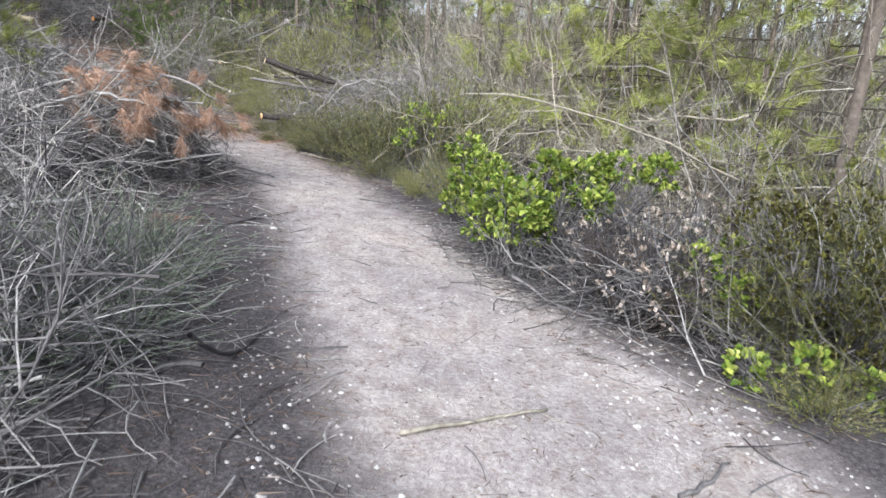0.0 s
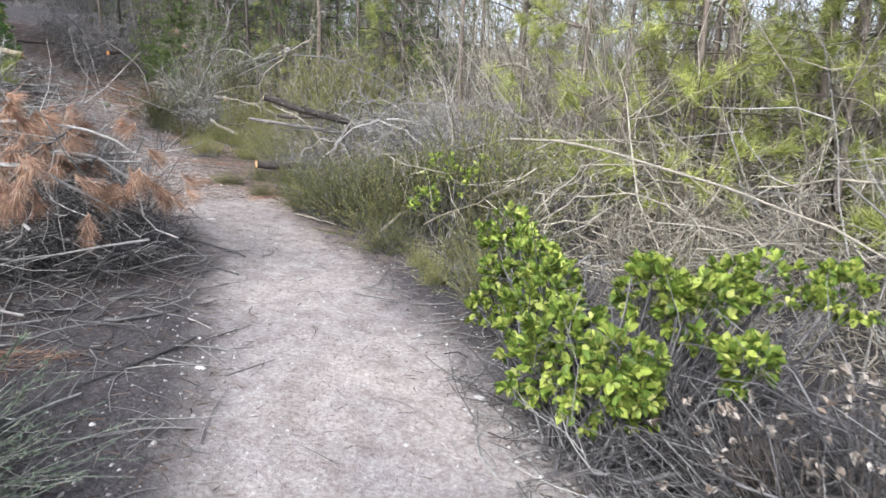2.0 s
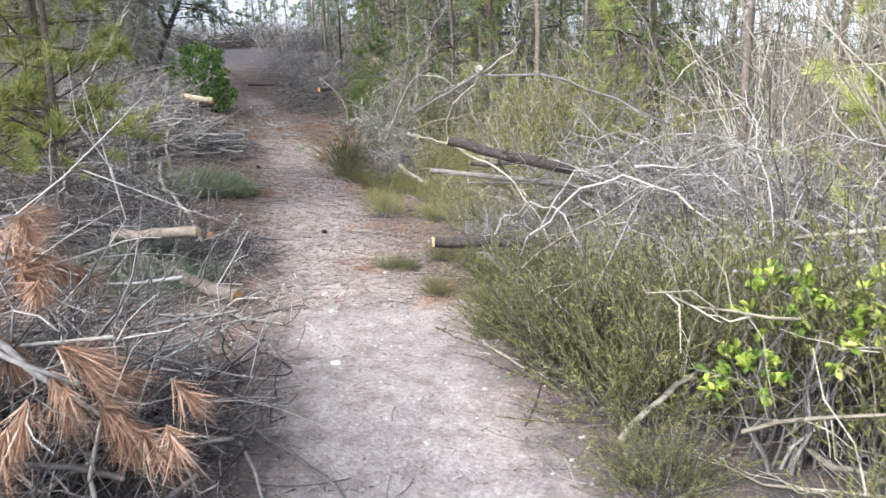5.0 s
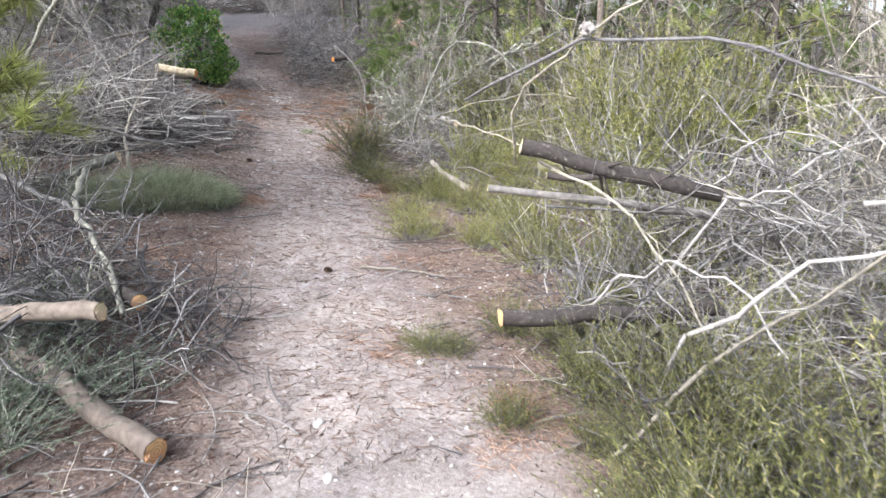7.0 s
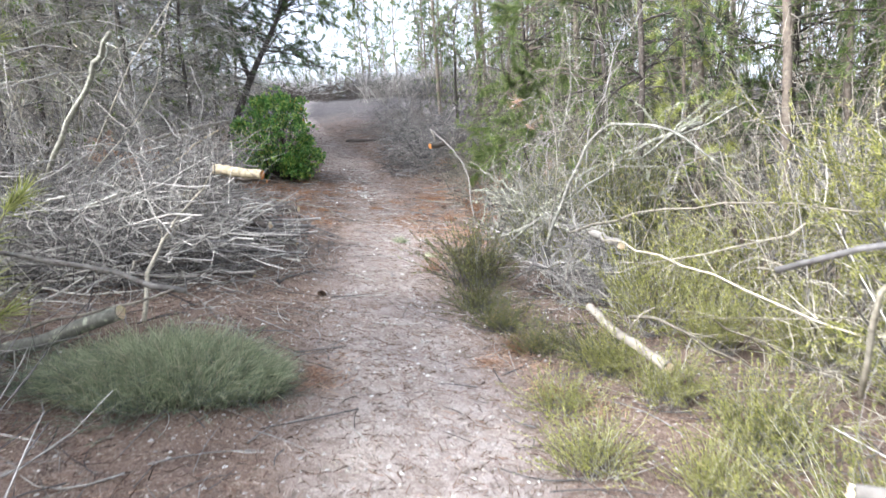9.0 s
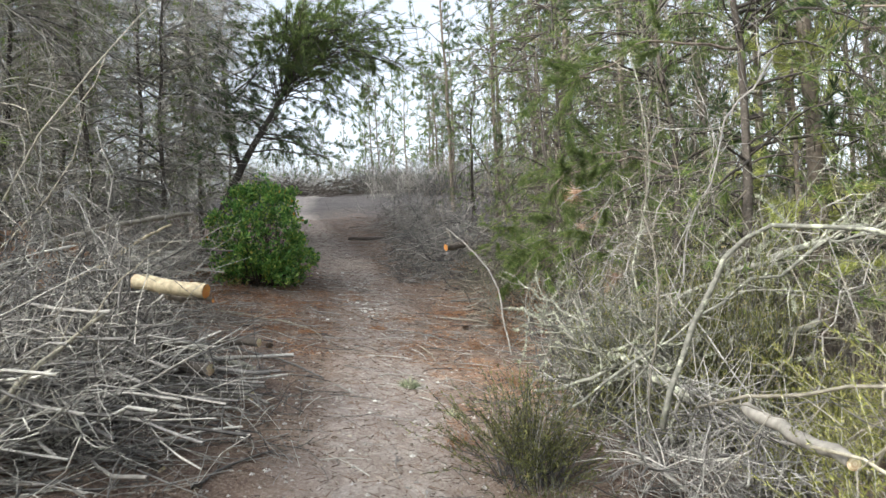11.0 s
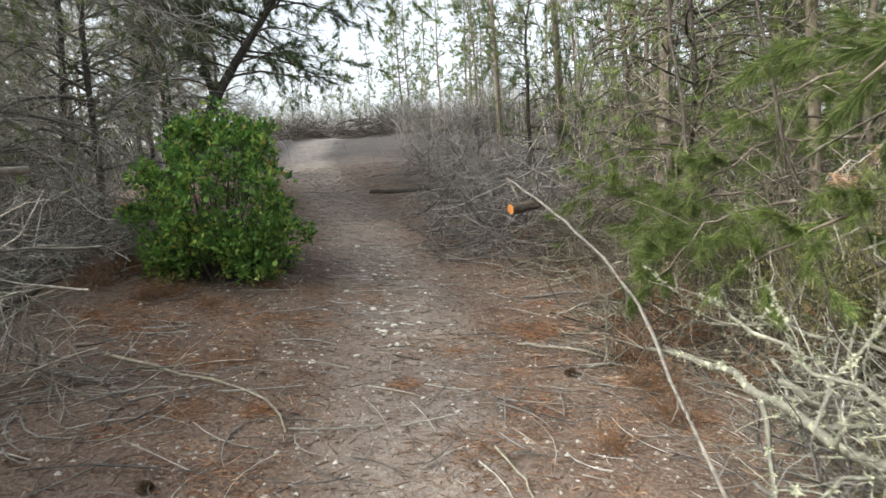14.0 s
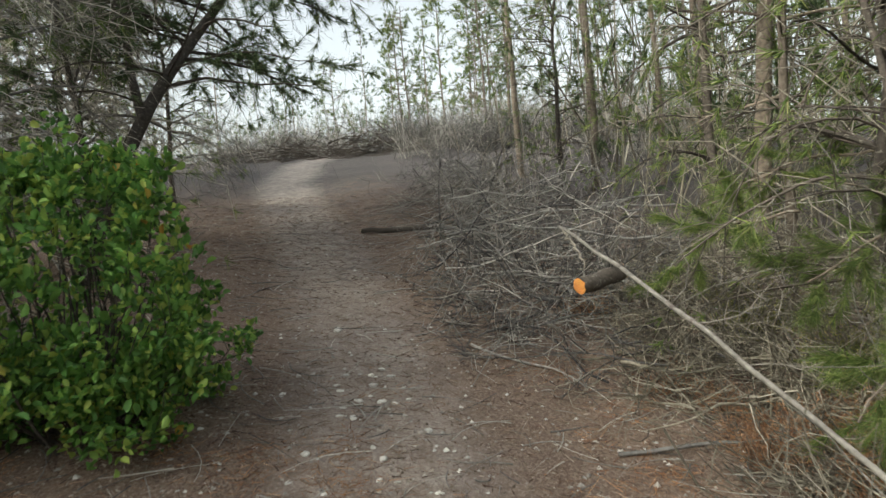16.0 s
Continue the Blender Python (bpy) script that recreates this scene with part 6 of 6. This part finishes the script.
# the fallen lichened trunk and its branches
heavy = (LICHEN_TUFT, 260, 14, (0.012, 0.032), 0.014, 1.4, 0.0)
branch("fallen trunk crusted with pale green lichen", [(-7.85, 18.15, 1.72), (-7.3, 17.6, 1.76), (-6.5, 16.85, 1.6), (-5.9, 16.25, 1.5), (-5.35, 15.75, 1.38)], 0.012, 0.032, LICHEN, 34, (0.2, 0.75), tuft=heavy, rough=0.02, sides=9, k=20)
branch("silvery bare branch lying across lichened twigs", [(-6.55, 16.4, 1.32), (-6.1, 16.5, 1.36), (-5.6, 16.6, 1.38), (-5.0, 16.6, 1.45)], 0.013, 0.018, BARK_GREY, 14, (0.2, 0.6), tuft=heavy)
branch("thick bent branch with lichen clumps", [(-5.75, 16.7, 1.85), (-5.45, 16.72, 2.0), (-5.1, 16.7, 2.15), (-4.4, 16.9, 2.4)], 0.016, 0.024, LICHEN, 14, (0.25, 0.7), tuft=heavy)
branch("pale upright crooked branch", [(-5.75, 16.7, 1.3), (-5.62, 16.7, 2.1), (-5.44, 16.7, 2.66), (-5.25, 16.7, 3.1), (-4.9, 16.7, 3.6)], 0.009, 0.006, TWIG, 22, (0.3, 0.9), rough=0.03)
for q in range(9):
    x0, y0 = -6.5 + 0.21 * q + rng.normal(0, 0.1), 16.9 + rng.normal(0, 0.35)
    branch("pale crooked twig branch among lichened wood", [(x0, y0, 1.2), (x0 + rng.normal(0, 0.15), y0, 1.7), (x0 + rng.normal(0.1, 0.25), y0 + rng.normal(0, 0.2), 2.2), (x0 + rng.normal(0.2, 0.4), y0 + rng.normal(0, 0.3), rng.uniform(2.3, 3.2))],
           0.006, 0.003, TWIG, 9, (0.2, 0.6), group="pale twig branches", rough=0.04)
for k, x, y, size, tall in ((0, -5.9, 17.2, 0.7, 0.75), (1, -5.4, 17.4, 0.8, 0.9), (1, -6.2, 17.6, 0.6, 0.6), (0, -4.7, 17.0, 0.9, 1.0)):
    set_down(broom[k], placed(x, y, rng.uniform(0, 360), size, tall))
brush_pile("dark twigs under the lichened trunk", -6.2, 16.9, 1.1, 0.45, 0.45, 130, 70, 1300, TWIG_DARK, (0.4, 1.1), flat=0.5, toward=120)
for pts in ([(-7.6, 20.3, 2.6), (-8.2, 19.9, 2.5), (-8.5, 19.6, 2.1)], [(-7.2, 19.2, 2.5), (-7.7, 18.9, 2.4), (-8.0, 18.7, 2.0)], [(-8.9, 21.6, 2.9), (-9.4, 21.3, 2.8), (-9.7, 21.1, 2.4)], [(-5.9, 17.6, 3.2), (-6.4, 17.3, 3.2), (-6.8, 17.2, 2.9)]):
    branch("drooping green pine bough at the trail's edge", pts, 0.012, 0.005, BARK, 14, (0.2, 0.5), name="pine_bough", tuft=gt, group="drooping boughs")

# the tangle of bare branches behind the heath
brush_pile("dense tangle of dry grey-brown branches", 1.1, 9.9, 1.7, 0.9, 1.25, 155, 90, 2600, TWIG, (0.5, 1.5), flat=0.5, toward=150, cross=0.9, crook=0.25)
brush_pile("tangle of pale branches behind the bright shrub", 2.1, 7.4, 1.5, 0.7, 1.1, 120, 80, 2200, TWIG_TAN, (0.5, 1.4), flat=0.5, toward=130, cross=0.9, crook=0.25)
brush_pile("tangle of grey branches over the felled logs", -0.5, 11.8, 1.4, 0.7, 1.1, 150, 70, 2400, TWIG, (0.5, 1.4), (0.003, 0.007), flat=0.5, toward=140, cross=0.9, crook=0.2, single=2)
brush_pile("tangle of dead branches on the slope", -9.6, 22.3, 1.5, 0.8, 0.75, 130, 80, 1800, TWIG_BROWN, (0.5, 1.4), flat=0.4, toward=140, cross=0.8, crook=0.22)
for x, y, size, tall in ((-8.9, 20.2, 0.55, 0.5), (-8.5, 20.7, 0.6, 0.6), (-8.2, 20.2, 0.6, 0.6), (-9.3, 20.8, 0.4, 0.35), (-8.0, 19.7, 0.5, 0.5)):
    set_down(rust, placed(x, y, rng.uniform(0, 360), size, tall))

for x, y, size, tall in ((-6.75, 11.95, 0.75, 0.5), (-6.2, 12.1, 0.7, 0.45), (-6.5, 12.4, 0.7, 0.5), (-7.0, 11.75, 0.75, 0.5), (-5.95, 12.3, 0.5, 0.32), (-6.4, 11.8, 0.65, 0.42)):
    set_down(heather, placed(x, y, rng.uniform(0, 360), size, tall))

# undergrowth round the felled logs and below the bright shrub
for k, x, y, size, tall in ((0, -2.4, 11.6, 0.55, 0.6), (0, -2.0, 11.45, 0.6, 0.6), (1, -1.6, 10.9, 0.6, 0.6), (0, -1.75, 10.3, 0.5, 0.5), (0, -0.3, 7.75, 0.4, 0.5), (1, 0.1, 7.45, 0.5, 0.55), (0, -0.45, 8.15, 0.35, 0.4), (0, -6.1, 16.75, 0.45, 0.5), (1, -5.6, 16.6, 0.5, 0.6), (0, -5.2, 16.9, 0.6, 0.8)):
    set_down(broom[k], placed(x, y, rng.uniform(0, 360), size, tall))
for k, x, y, size, tall in ((1, -2.85, 11.35, 0.4, 0.4), (0, -2.25, 10.85, 0.45, 0.4), (1, -3.05, 11.0, 0.28, 0.22), (1, -2.55, 10.45, 0.35, 0.3), (0, -1.9, 9.9, 0.4, 0.35), (1, -5.35, 14.2, 0.6, 0.45), (1, -4.9, 13.9, 0.5, 0.4)):
    set_down(heath[k], placed(x, y, rng.uniform(0, 360), size, tall))
brush_pile("fine dark twigs below the bright shrub", 1.15, 5.25, 1.0, 0.4, 0.6, 125, 70, 2200, TWIG_DARK, (0.3, 0.8), (0.003, 0.006), flat=0.6, toward=120, cross=0.9, crook=0.25, single=2)
m = leafy_bush("bare_shrub", "withered shrub with pale dry leaves and dark stems", "shrub", [(0, 0, 0.4, 0.2), (0.3, -0.15, 0.35, 0.2), (-0.2, 0.25, 0.45, 0.18), (0.15, -0.45, 0.3, 0.18)], LEAF_DEAD, 260, (0.022, 0.042), 0.45, BARK_DARK, 110, 3)
m.location = (1.2, 4.75, gz(1.2, 4.75) - 0.02)

# broken wood on the bank before the evergreen bush
log("dark felled stem leaning on the bank", (-10.87, 16.43, 2.28), (-10.5, 15.5, 1.98), 0.03, 0.024, BARK_DARK, CUT_PALE, stub=2)
branch("torn stick with a pale split end", [(-10.18, 15.64, 2.72), (-10.1, 15.3, 2.58), (-10.02, 14.95, 2.4), (-9.9, 14.5, 2.15)], 0.012, 0.022, PEELED, 2, (0.1, 0.3), rough=0.008)
branch("grey barkless pole across the brush", [(-10.56, 16.17, 2.89), (-10.45, 15.7, 2.82), (-10.35, 15.2, 2.72), (-10.1, 14.4, 2.5)], 0.022, 0.026, BARE_WOOD, 3, (0.2, 0.4), rough=0.008)
for x, y, size, tall in ((-12.0, 16.4, 0.7, 0.6), (-11.6, 16.0, 0.6, 0.5), (-12.6, 16.6, 0.8, 0.7)):
    set_down(heather, placed(x, y, rng.uniform(0, 360), size, tall))
brush_pile("bent grey branches heaped on the bank", -10.6, 15.3, 0.9, 0.6, 1.0, 60, 50, 800, TWIG_PALE, (0.5, 1.3), (0.004, 0.009), toward=40, cross=0.8, crook=0.2)

for x, y, size in ((-9.0, 18.4, 0.4), (-8.9, 19.2, 0.4), (-9.5, 20.2, 0.4), (-10.6, 17.6, 0.45), (-9.8, 17.0, 0.4), (-11.0, 18.8, 0.4), (-8.6, 17.7, 0.35), (-10.4, 16.8, 0.4), (-9.2, 16.3, 0.35), (-11.2, 17.2, 0.4), (-8.0, 17.2, 0.35), (-7.6, 17.0, 0.3)):
    needle_patch(x, y, size, int(2600 * size), RUST)
for x, y, size, turn in ((-7.0, 10.7, 1.25, 40), (-6.3, 10.35, 1.0, 160), (-7.7, 10.2, 1.2, 280)):
    set_down(young, placed(x, y, turn, size))
